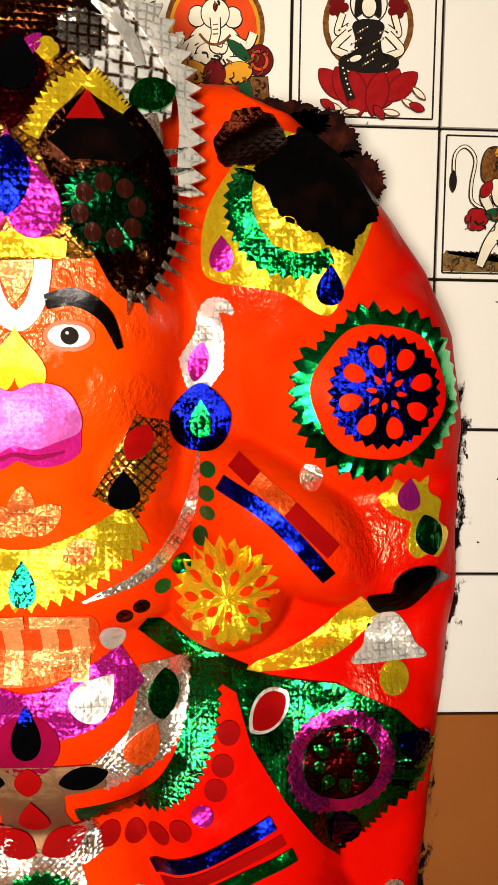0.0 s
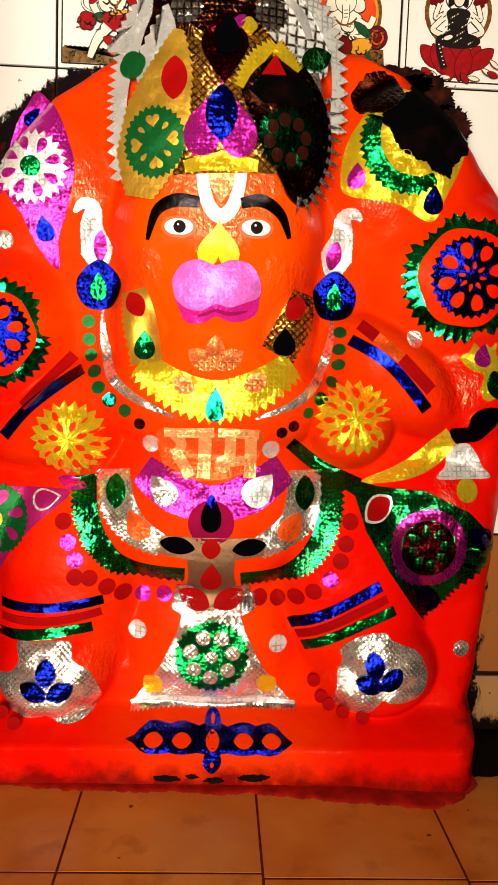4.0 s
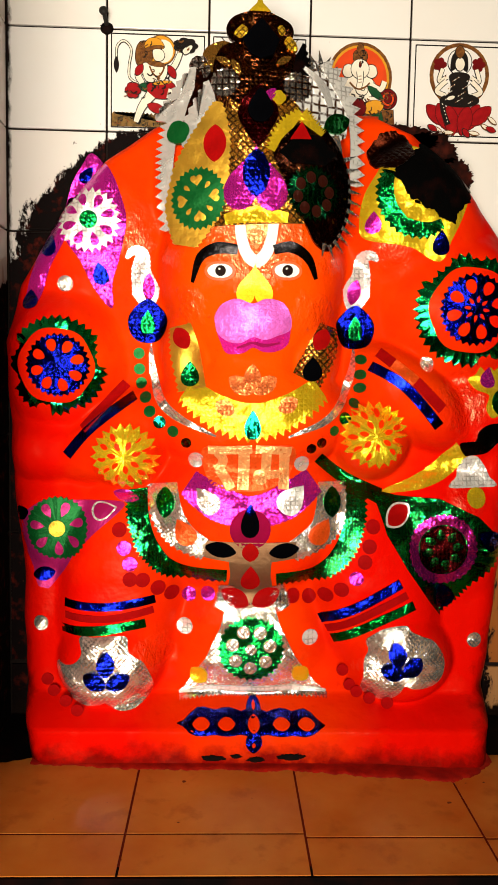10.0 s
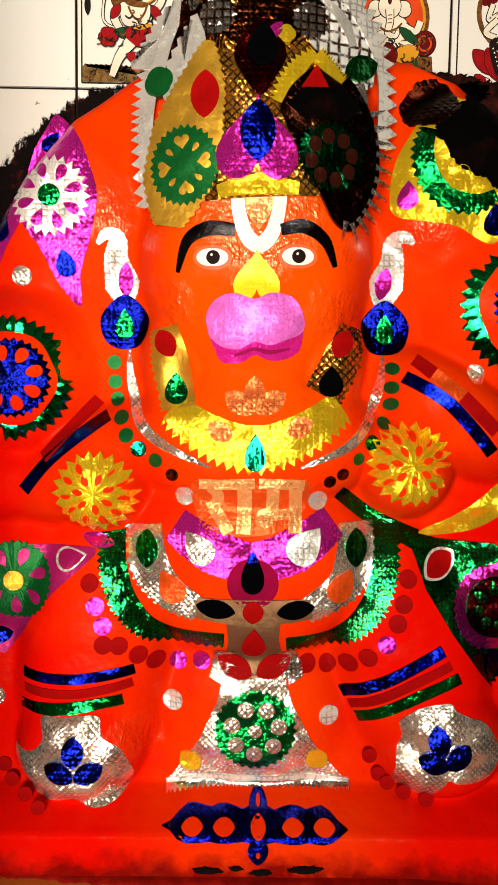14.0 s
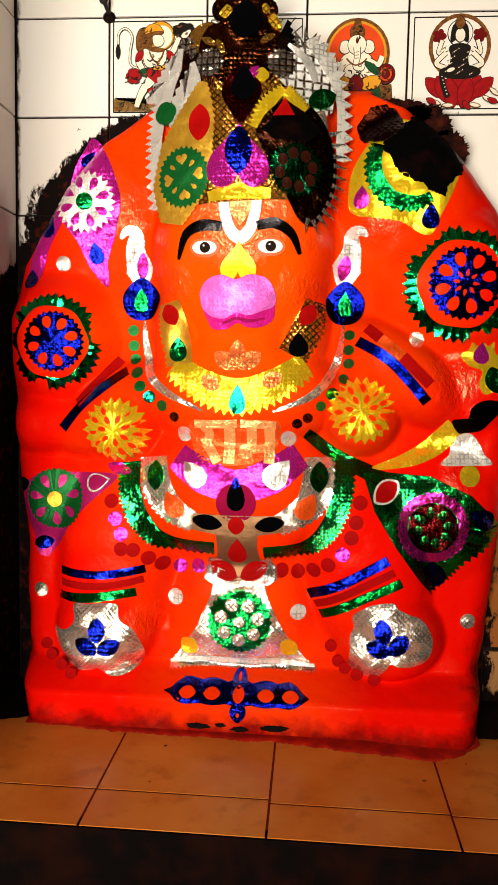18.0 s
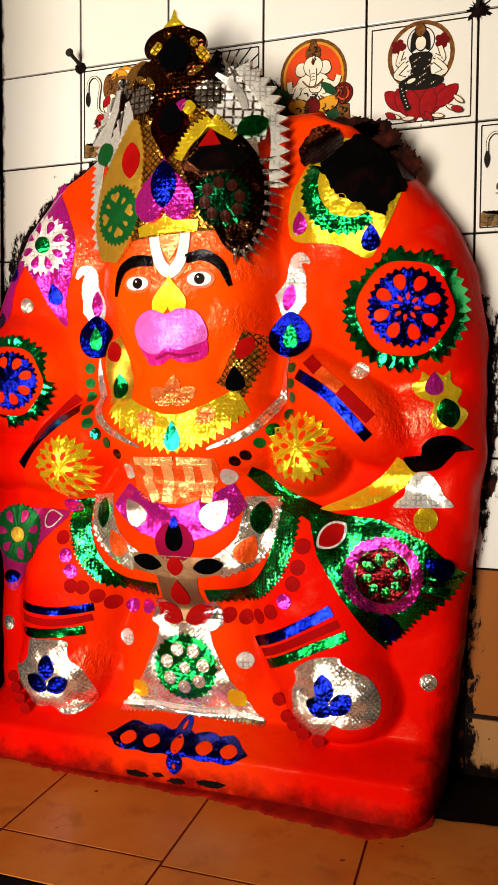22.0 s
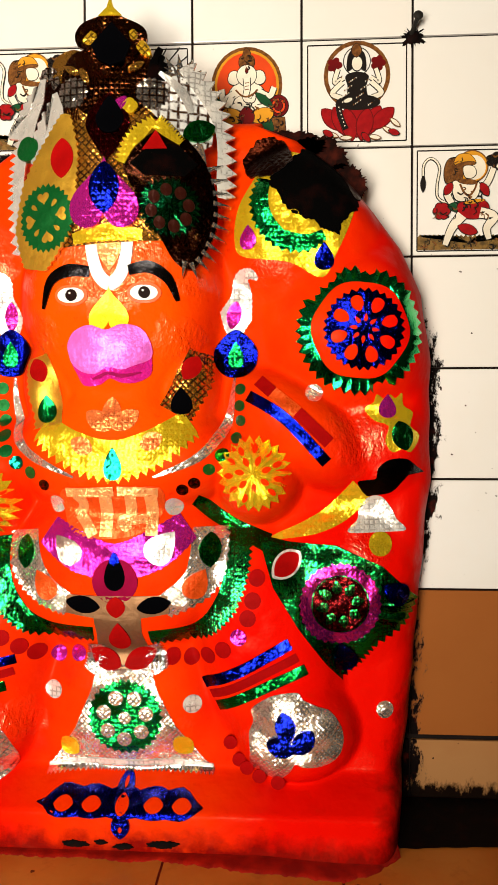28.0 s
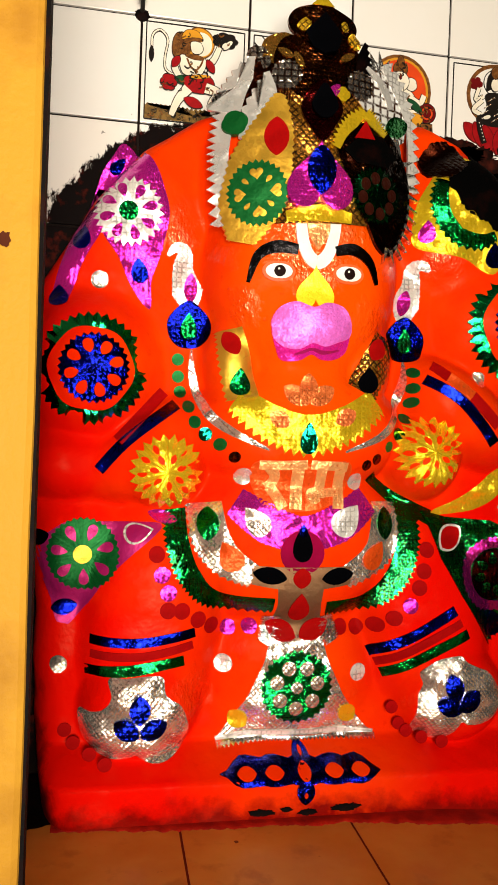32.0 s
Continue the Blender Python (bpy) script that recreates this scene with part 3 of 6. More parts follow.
def polygon(*corners, teeth=0, tooth=0.0, side=None):
    """Straight-edged outline from corner points; side: the edges that carry teeth."""
    out = []
    for i, (a, b) in enumerate(zip(corners, corners[1:] + corners[:1])):
        a, b = np.array(a, float), np.array(b, float)
        jag = side is not None and i in side
        n = teeth * 2 if jag else 6
        d = b - a
        nrm = np.array([d[1], -d[0]]) / (np.hypot(*d) + 1e-9)
        for k in range(n):
            out.append(a + d * k / n + (nrm * tooth if jag and k % 2 else 0))
    return np.array(out)


def blob(*corners, n=6):
    """A soft closed outline through a few corner points."""
    p = np.array(corners, float)
    out = []
    for i in range(len(p)):
        p0, p1, p2, p3 = p[i - 1], p[i], p[(i + 1) % len(p)], p[(i + 2) % len(p)]
        for f in np.arange(n) / n:
            out.append(0.5 * (2 * p1 + (p2 - p0) * f + (2 * p0 - 5 * p1 + 4 * p2 - p3) * f * f + (3 * p1 - p0 - 3 * p2 + p3) * f ** 3))
    return np.array(out)


def ragged(rx, rz, seed, amount=0.35, n=60):
    """An uneven stain outline."""
    a = np.arange(n) * 2 * math.pi / n
    r = np.array([1 + amount * (noise.noise((math.cos(t) * 2 + seed, math.sin(t) * 2, 0)) + 0.8 * noise.noise((math.cos(t) * 7 + seed, math.sin(t) * 7, 3))) for t in a])
    return np.stack([rx * r * np.cos(a), rz * r * np.sin(a)], 1)


def turned(p, degrees):
    c, s = math.cos(radians(degrees)), math.sin(radians(degrees))
    return p @ np.array([[c, s], [-s, c]])


LIFT, STEP = 0.0022, 0.0016


def sheet(name, x, z, outline, material, parent, layer=0, face=relief, label="", hole=None, pucker=0.0, run=1):
    """A thin sheet with this outline laid on the face, with a rim; hole: an inner outline that is cut out."""
    n = len(outline)
    size = np.abs(outline).max()
    rings = max(2, int(size / 0.007))
    lift = LIFT + STEP * layer
    inner = np.zeros_like(outline) if hole is None else hole
    ks = np.linspace(0.0 if hole is not None else 1.0 / rings, 1.0, rings + 1 if hole is not None else rings)
    p = np.concatenate([inner + (outline - inner) * k for k in ks])
    fold = np.random.default_rng(int(abs(x * 977 + z * 733) * 100)).uniform(-1, 1, n // run + 1).repeat(run)[:n]
    wav = np.concatenate([fold * k * pucker for k in ks])
    xs, zs = x + p[:, 0], z + p[:, 1]
    top = np.stack([xs, face(xs, zs) - lift - wav, zs], 1)
    rim = top[-n:].copy()
    rim[:, 1] += lift + 0.0006
    verts, faces = [top, top[-n:].copy(), rim], []
    count = len(ks)
    for r in [k for k in range(count + 1) if k != count - 1]:
        for i in range(n):
            j = (i + 1) % n
            a, b = r * n, (r + 1) * n
            faces.append((a + i, a + j, b + j, b + i))
    if hole is None:
        faces = [f for f in faces]
        verts.append(np.array([[x, float(face(x, z)) - lift, z]]))
        c = (count + 2) * n
        faces += [(i, c, (i + 1) % n) for i in range(n)]
    return hung(name, np.concatenate(verts), faces, material, parent, (x, float(face(x, z)), z), not pucker, label)


def spine_points(pts, n):
    """A smooth line through the points."""
    p = np.array(pts, float)
    t = np.linspace(0, len(p) - 1.0001, n)
    i = t.astype(int)
    f = (t - i)[:, None]
    p0, p1, p2, p3 = p[np.maximum(i - 1, 0)], p[i], p[np.minimum(i + 1, len(p) - 1)], p[np.minimum(i + 2, len(p) - 1)]
    return 0.5 * (2 * p1 + (p2 - p0) * f + (2 * p0 - 5 * p1 + 4 * p2 - p3) * f * f + (3 * p1 - p0 - 3 * p2 + p3) * f ** 3)


def strip(name, pts, widths, material, parent, layer=0, face=relief, teeth=0, tooth=0.0, sides=(1,), label=""):
    """A band along a smooth line; sides with teeth: 1 is to the right of the way, -1 to the left."""
    n = max(24, teeth * 2 + 1)
    s = spine_points(pts, n)
    w = np.interp(np.linspace(0, 1, n), np.linspace(0, 1, len(widths)), widths)
    d = np.gradient(s, axis=0)
    d /= np.hypot(d[:, 0], d[:, 1])[:, None] + 1e-9
    nrm = np.stack([d[:, 1], -d[:, 0]], 1)
    jag = np.where(np.arange(n) % 2 == 1, tooth, 0.0) if teeth else np.zeros(n)
    lo, hi = -w / 2 - (jag if -1 in sides else 0), w / 2 + (jag if 1 in sides else 0)
    cols = max(3, int(max(widths) / 0.007) + 1)
    lift = LIFT + STEP * layer
    verts = []
    for k in range(cols):
        q = s + nrm * (lo + (hi - lo) * k / (cols - 1))[:, None]
        verts.append(np.stack([q[:, 0], face(q[:, 0], q[:, 1]) - lift, q[:, 1]], 1))
    low, high = verts[0].copy(), verts[-1].copy()
    low[:, 1] += lift + 0.0006
    high[:, 1] += lift + 0.0006
    verts = np.concatenate([low[None], np.array(verts[:1]), np.array(verts), np.array(verts[-1:]), high[None]])
    faces = [(k * n + i, k * n + i + 1, (k + 1) * n + i + 1, (k + 1) * n + i) for k in range(cols + 3) if k not in (1, cols + 1) for i in range(n - 1)]
    m = s[n // 2]
    return hung(name, verts.reshape(-1, 3), faces, material, parent, (m[0], float(face(*m)), m[1]), True, label)


def flat_at(x, z, r):
    """A small plane that just touches the idol round this place."""
    a = np.linspace(0, 2 * math.pi, 13)
    y = float(np.min(relief(x + r * np.cos(a), z + r * np.sin(a))))
    return lambda xs, zs: np.zeros_like(np.asarray(xs, float)) + y


def on_face(name, x, z, label, category="ornament", group="", face=relief):
    return thing(name, x, float(face(x, z)), z, label, category, group)


# ---- the setting ----


def shell(name, x0, y0, z0, x1, y1, z1, material, label):
    return tagged(part(name, block(x0, y0, z0, x1, y1, z1), material, None), label, "", "", "structure")


wall_back = shell("wall_back", -0.86, WALL_Y + 0.006, -0.6, 0.95, WALL_Y + 0.15, 2.1, GROUT, "back wall of the shrine, tiled in white with sooty joints")
wall_left = shell("wall_left", -0.86, 0.20, -0.6, LEFT_X - 0.006, WALL_Y + 0.006, 2.1, GROUT, "side wall of the shrine, tiled in white, smeared red")
wall_right = shell("wall_right", 0.80, 0.20, -0.6, 0.95, WALL_Y + 0.006, 2.1, PLASTER, "plain plastered side wall of the shrine")
ceiling = shell("ceiling", -2.2, -1.6, 2.1, 2.2, WALL_Y + 0.15, 2.2, PLASTER, "plain dim plaster ceiling")
floor = shell("floor", -0.69, FRONT_Y, -0.12, 0.80, WALL_Y + 0.006, FLOOR_Z - 0.0008, GROUT_RED, "raised shrine floor with reddish brown tiles")
step = shell("step", -0.69, FRONT_Y - 0.0265, -0.75, 0.80, FRONT_Y, FLOOR_Z - 0.0014, STONE, "dark stone edge of the raised shrine floor")
ground = shell("ground", -2.2, -1.6, -0.80, 2.2, FRONT_Y - 0.03, -0.75, STONE, "dark stone floor in front of the shrine")
shell("wall_room_left", -2.3, -1.6, -0.8, -2.2, 0.2, 2.1, LIMEWASH, "plain dim room wall")
shell("wall_room_right", 2.2, -1.6, -0.8, 2.3, 0.2, 2.1, PLASTER, "plain dim room wall")
shell("wall_front_left", -2.3, 0.20, -0.8, -0.86, 0.30, 2.1, PLASTER, "plain dim wall beside the shrine")
shell("wall_front_right", 0.95, 0.20, -0.8, 2.3, 0.30, 2.1, PLASTER, "plain dim wall beside the shrine")
shell("wall_door_left", -2.3, -1.7, -0.8, -0.93, -1.6, 2.1, PLASTER, "plain dim wall with the doorway")
shell("wall_door_right", 0.28, -1.7, -0.8, 2.3, -1.6, 2.1, PLASTER, "plain dim wall with the doorway")
shell("wall_door_top", -0.93, -1.7, 1.37, 0.28, -1.6, 2.1, PLASTER, "plain dim wall over the doorway")


# ---- posts of the opening ----
def post(x0, x1, y0, y1, label, chips, coat=POST, sooty=False):
    ob = thing("door_post", (x0 + x1) / 2, (y0 + y1) / 2, -0.75, label, "door post", "door posts")
    bm = block(x0, y0, -0.75, x1, y1, 2.1, 0.006)
    bmesh.ops.subdivide_edges(bm, edges=[e for e in bm.edges if abs(e.verts[0].co.z - e.verts[1].co.z) > 1], cuts=60)
    for v in bm.verts:
        v.co.x += 0.0016 * noise.noise((v.co.x * 9, v.co.y * 9, v.co.z * 7))
    bm.transform(Matrix.Translation(-origin_of(ob)))
    part("shaft", bm, coat, ob)
    # thin black plate paints shade on the inner side of the post
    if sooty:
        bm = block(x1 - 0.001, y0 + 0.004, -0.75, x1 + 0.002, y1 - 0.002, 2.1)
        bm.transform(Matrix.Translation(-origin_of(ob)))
        part("shaded_side", bm, SOOT_SHADE, ob, "dark plate painting shade on the inner side of the post")
    for z, w, h, k in chips:
        x = x0 + (x1 - x0) * k
        pts = [(x + u, y0 - 0.0020, z + v) for u, v in ragged(w, h, z * 40, 0.5, 28)]
        hung("paint_chip", pts + [(x, y0 - 0.0022, z)], [(i, (i + 1) % 28, 28) for i in range(28)], CHIP, ob, (x, y0, z), False, "bare brown patch where paint is gone")


post(0.379, 0.50, 0.15, 0.27, "yellow painted door post with brown chips", ((0.93, 0.004, 0.012, 0.20), (0.885, 0.002, 0.004, 0.3), (0.60, 0.005, 0.006, 0.16), (0.565, 0.0015, 0.002, 0.06), (0.43, 0.004, 0.005, 0.2), (0.52, 0.002, 0.002, 0.25), (0.765, 0.001, 0.002, 0.1), (0.82, 0.002, 0.002, 0.22)))
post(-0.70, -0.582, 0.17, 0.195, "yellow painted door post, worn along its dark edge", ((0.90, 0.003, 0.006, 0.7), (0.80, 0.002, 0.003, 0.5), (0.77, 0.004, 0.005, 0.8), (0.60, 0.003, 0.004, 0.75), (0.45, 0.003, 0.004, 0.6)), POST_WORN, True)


# ---- the idol ----
def idol():
    rows, cols = 300, 250
    zs = np.concatenate([np.linspace(-0.002, 1.16, rows - 40), np.linspace(1.164, 1.222, 40)])
    u = np.linspace(0, 1, cols)
    u = u + 0.09 * np.sin(2 * math.pi * u) * -0.9 / (2 * math.pi) * 4 * 0.5
    verts = []
    for z in zs:
        a, b = float(left_edge(z)), float(right_edge(z))
        wob = 0.004 * noise.noise((3.1, 0.0, z * 14)), 0.004 * noise.noise((9.1, 0.0, z * 14))
        xs = a + wob[0] + (b - a + wob[1] - wob[0]) * u
        ys = relief(a + (b - a) * u, np.full(cols, z))
        grain = np.array([0.0012 * noise.noise((x * 22, z * 22, 1.7)) for x in xs])
        verts.append(np.stack([xs, np.minimum(ys + grain, 1.01), np.full(cols, z)], 1))
    front = np.concatenate(verts)
    n = rows * cols
    faces = [(r * cols + i, r * cols + i + 1, (r + 1) * cols + i + 1, (r + 1) * cols + i) for r in range(rows - 1) for i in range(cols - 1)]
    # side walls and top run back to the wall
    ring = [r * cols for r in range(rows)] + [(rows - 1) * cols + i for i in range(1, cols)] + [r * cols + cols - 1 for r in range(rows - 2, -1, -1)]
    back = front[ring].copy()
    back[:, 1] = 1.012
    faces += [(ring[i], ring[i + 1], n + i + 1, n + i) for i in range(len(ring) - 1)]
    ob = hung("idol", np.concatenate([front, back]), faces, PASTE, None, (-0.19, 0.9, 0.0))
    return tagged(ob, "large relief idol coated in glossy orange vermilion paste", "statue")


idol()


# ---- ornaments on the idol ----
def wheel(x, z, r, ring_mat, disc_mat, label, group, petal_mat, petals=8, hub=None):
    ob = on_face("foil_rosette", x, z, label, "ornament", group)
    a = np.arange(76) * 2 * math.pi / 76
    hexagon = (0.745 + 0.018 * np.cos(6 * a + 0.6)) * r
    sheet("toothed_ring", x, z, gear(r, 38, r * 0.09), ring_mat, ob, 0, hole=np.stack([hexagon * np.cos(a), hexagon * np.sin(a)], 1), pucker=0.0095, run=4)
    x, z = x + 0.05 * r, z + 0.01 * r
    sheet("toothed_disc", x, z, gear(r * 0.63, 30, r * 0.06), disc_mat, ob, 0, pucker=0.0014, run=5)
    for i in range(petals):
        a = 2 * math.pi * (i + 0.35) / petals
        sheet("cut_out", x + r * 0.40 * math.cos(a), z + r * 0.40 * math.sin(a), blob((0.0, -r * 0.13), (r * 0.085, -r * 0.04), (r * 0.08, r * 0.08), (0.0, r * 0.12), (-r * 0.08, r * 0.08), (-r * 0.085, -r * 0.04), n=4) @ np.array([[math.sin(a), -math.cos(a)], [math.cos(a), math.sin(a)]]), petal_mat, ob, 1)
    if hub:
        for i in range(petals):
            a = 2 * math.pi * (i + 0.85) / petals
            sheet("small_cut_out", x + r * 0.17 * math.cos(a), z + r * 0.17 * math.sin(a), drop(r * 0.03, r * 0.06, math.degrees(a) - 90), petal_mat, ob, 1)
    return ob


wheel(-0.5621, 0.7362, 0.0912, GREEN_SMOOTH, BLUE_DEEP, "round green and blue toothed foil wheel on the arm", "arm wheels", PASTE)
wheel(0.1885, 0.8510, 0.1050, GREEN_SMOOTH, BLUE_DEEP, "large green and blue toothed foil wheel on the shoulder", "arm wheels", PASTE, hub=True)


def flower(x, z, r, base_mat, petal_mat, hub_mat, label, teeth=26, petals=8, hub=0.27, petal=0.22, at=0.6, layer=1, tooth=0.16):
    ob = on_face("foil_flower", x, z, label, "ornament", "foil flowers")
    sheet("toothed_disc", x, z, gear(r, teeth, r * tooth), base_mat, ob, layer, pucker=0.0005)
    for i in range(petals):
        a = 2 * math.pi * i / petals + 0.3
        sheet("petal", x + r * at * math.cos(a), z + r * at * math.sin(a), drop(r * petal * 0.62, r * petal, math.degrees(a) + 90), petal_mat, ob, layer + 1)
    sheet("hub", x, z, gear(r * hub), hub_mat, ob, layer + 2)
    return ob


def scrap(name, x, z, outline, material, label, layer=0, face=relief, group="", hole=None):
    """A thing that is one small piece of foil."""
    ob = sheet(name, x, z, outline, material, None, layer, face, "", hole)
    return tagged(ob, label, "ornament", group)


def piece(name, corners, material, parent, layer, label="", n=6, teeth=0.0):
    """A foil with a soft outline through these places on the idol; teeth: depth of its pinked edge."""
    cx, cz = np.mean(np.array(corners), 0)
    edge = blob(*[(x - cx, z - cz) for x, z in corners], n=n)
    if teeth:
        edge = edge * (1 + teeth * np.where(np.arange(len(edge)) % 2, 1, -1))[:, None]
    return sheet(name, cx, cz, edge, material, parent, layer, label=label)


def band(name, pts, widths, material, label, layer=0, face=relief, teeth=0, tooth=0.0, sides=(1,), group=""):
    return tagged(strip(name, pts, widths, material, None, layer, face, teeth, tooth, sides), label, "ornament", group)


# mango-shaped magenta leaf on the shoulder
ob = on_face("foil_mango", -0.5086, 0.9917, "magenta mango-shaped foil with a curling arm", "ornament")
piece("body", ((-0.518, 1.145), (-0.473, 1.093), (-0.451, 1.041), (-0.443, 1.000), (-0.455, 0.938), (-0.469, 0.891), (-0.469, 0.846), (-0.490, 0.862), (-0.509, 0.892), (-0.527, 0.929), (-0.553, 0.965), (-0.572, 1.020), (-0.560, 1.084), (-0.540, 1.122)), PINK, ob, 0)
strip("arm", [(-0.550, 1.060), (-0.560, 1.010), (-0.577, 0.970), (-0.600, 0.918), (-0.617, 0.858)], [0.0269, 0.0456, 0.0450, 0.0352, 0.0300], PINK, ob, 0, label="narrow magenta arm")
flower(-0.5108, 1.0020, 0.0591, SILVER, PINK, GREEN, "white toothed foil flower with pink petals and green hub")
for x, z, rx, rz, t in ((-0.5850, 0.9570, 0.0155, 0.0207, -10), (-0.4900, 0.9070, 0.0155, 0.0207, 10), (-0.6200, 0.8580, 0.0176, 0.0187, 0), (-0.5300, 1.1050, 0.0114, 0.0186, -40)):
    scrap("foil_drop", x, z, drop(rx, rz, t), BLUE, "small blue drop-shaped foil on magenta foil", 1, group="blue drops")

# peacocks beside the face and the ear rings below them
for side, pts, w, px, pz, prx, prz, turn in (
    ("l", [(-0.4430, 0.9354), (-0.4306, 0.9495), (-0.4141, 0.9444), (-0.4163, 0.9132), (-0.4075, 0.8765), (-0.4027, 0.8498)], [0.0031, 0.0150, 0.0220, 0.0350, 0.0520, 0.0200], -0.4022, 0.8840, 0.0114, 0.0259, 0),
    ("r", [(0.0215, 0.9405), (0.0085, 0.9498), (-0.0066, 0.9447), (-0.0065, 0.9135), (-0.0153, 0.8811), (-0.0200, 0.8507)], [0.0031, 0.0150, 0.0220, 0.0350, 0.0530, 0.0200], -0.0190, 0.8840, 0.0124, 0.0239, -12),
):
    ob = on_face("foil_peacock", *pts[3], "white silver foil peacock beside the face", "ornament", "foil peacocks")
    strip("body", pts, w, SILVER, ob, 0, teeth=22, tooth=0.0012, sides=(1, -1))
    sheet("wing", px, pz, leaf(prx, prz, turn), PINK, ob, 1, label="magenta wing drop")
for x, z in ((-0.4035, 0.8200), (-0.0157, 0.8163)):
    ob = on_face("foil_earring", x, z, "round blue foil ear ring with green drop", "ornament", "ear rings")
    sheet("disc", x, z, blob((0.0, 0.043), (0.020, 0.031), (0.036, 0.008), (0.032, -0.020), (0.014, -0.036), (-0.014, -0.036), (-0.032, -0.020), (-0.036, 0.008), (-0.020, 0.031)), BLUE_DEEP, ob, 2)
    sheet("inner_drop", x, z, drop(0.0140, 0.0225), GREEN, ob, 3, label="green drop-shaped centre")

# strings of round spangles
NECKLACE = (
    (((-0.4198, 0.7627), (-0.4185, 0.7336), (-0.4147, 0.7078), (-0.4029, 0.6822), (-0.3935, 0.6569), (-0.3510, 0.6216)), GREEN_FLAT, 0.0104, "small green foil spangle of the necklace"),
    (((-0.0070, 0.7586), (-0.0081, 0.7308), (-0.0070, 0.7062), (-0.0147, 0.6776), (-0.0562, 0.6267)), GREEN_FLAT, 0.0093, "small green foil spangle of the necklace"),
    (((-0.3755, 0.6375), (-0.0357, 0.6495)), TEAL, 0.0114, "bright teal foil spangle of the necklace"),
    (((-0.3266, 0.6015), (-0.0798, 0.6047), (-0.0988, 0.5941)), BRONZE, 0.0093, "small dark foil spangle of the necklace"),
)
LOOSE = (
    (((-0.3090, 0.5696), (-0.1144, 0.5657)), SILVER_DULL, 0.0145, "round dull silver foil spangle"),
    (((-0.5544, 0.8873), (0.1146, 0.7516), (-0.6009, 0.2487), (0.2343, 0.2220)), SILVER_NET, 0.0145, "round silver foil spangle"),
    (((-0.3273, 0.2487), (-0.0883, 0.2306)), SILVER, 0.0155, "round white silver spangle beside the apron"),
    (((-0.4473, 0.4387), (-0.4264, 0.3481), (-0.4036, 0.3468), (-0.3757, 0.3310), (-0.3513, 0.3175), (0.0212, 0.4493), (0.0144, 0.4132), (0.0064, 0.3845), (-0.0348, 0.3304), (-0.0617, 0.3153), (-0.0908, 0.3068), (-0.1226, 0.3094)), RED, 0.0135, "dark red foil spangle under the belt"),
    (((-0.4379, 0.4058), (-0.4269, 0.3767), (-0.3202, 0.3081), (-0.2839, 0.3121), (-0.0086, 0.3530)), PINK, 0.0135, "magenta foil spangle under the belt"),
    (((-0.0245, 0.1677), (-0.0100, 0.1377), (0.0034, 0.1259), (0.0248, 0.1208), (0.0558, 0.1182), (-0.5873, 0.1414), (-0.5727, 0.1244), (-0.5453, 0.1148), (-0.5203, 0.1054)), RED, 0.0114, "dark red spangle along the toes"),
)
for pts, mat, r, label in NECKLACE + LOOSE:
    for x, z in pts:
        scrap("foil_spangle", x, z, gear(r), mat, label, 0, flat_at(x, z, r) if "toes" in label else relief, "spangles")

# silver lines of the necklace
for pts, mat in (
    ([(-0.3975, 0.7804), (-0.3936, 0.7320), (-0.3749, 0.6778), (-0.3394, 0.6464), (-0.2727, 0.6155)], SILVER_NET),
    ([(-0.0177, 0.7782), (-0.0242, 0.7239), (-0.0393, 0.6842), (-0.0748, 0.6453), (-0.1430, 0.6159)], SILVER_NET),
):
    band("foil_ribbon", pts, [0.0031, 0.0135, 0.0176, 0.0145, 0.0031], mat, "narrow silver foil ribbon of the necklace", group="necklace ribbons")

# arm bands
for pts, w, mat, label in (
    ([(-0.5453, 0.5733), (-0.4990, 0.6255), (-0.4226, 0.6858)], 0.0187, BLUE_BAND, "dark blue foil band across the arm"),
    ([(-0.5165, 0.6223), (-0.4819, 0.6614), (-0.4417, 0.7072)], 0.0187, RED, "dark red foil band across the arm"),
    ([(0.0072, 0.7470), (0.0681, 0.7087), (0.1342, 0.6385)], 0.0187, BLUE_BAND, "dark blue foil band across the arm"),
    ([(0.0234, 0.7729), (0.0469, 0.7520)], 0.0207, RED, "dark red foil band across the arm"),
    ([(0.0469, 0.7520), (0.0871, 0.7195)], 0.0207, COPPER, "orange foil band across the arm"),
    ([(0.0871, 0.7195), (0.1379, 0.6704)], 0.0207, RED, "dark red foil band across the arm"),
    ([(-0.5512, 0.2970), (-0.4635, 0.2963), (-0.3805, 0.3110)], 0.0155, BLUE_BAND, "dark blue foil anklet on the leg"),
    ([(-0.5498, 0.2733), (-0.4633, 0.2738), (-0.3833, 0.2908)], 0.0135, RED, "dark red foil anklet on the leg"),
    ([(-0.5583, 0.2454), (-0.4782, 0.2524), (-0.3975, 0.2657)], 0.0166, GREEN_BAND, "green foil anklet on the leg"),
    ([(-0.0695, 0.2646), (0.0075, 0.3051), (0.0750, 0.3446)], 0.0187, BLUE_BAND, "dark blue foil anklet on the leg"),
    ([(-0.0572, 0.2464), (0.0188, 0.2868), (0.0878, 0.3228)], 0.0145, RED, "dark red foil anklet on the leg"),
    ([(-0.0461, 0.2285), (0.0301, 0.2695), (0.1019, 0.3028)], 0.0176, GREEN_BAND, "green foil anklet on the leg"),
):
    band("foil_band", pts, [w, w, w], mat, label, group="foil bands")

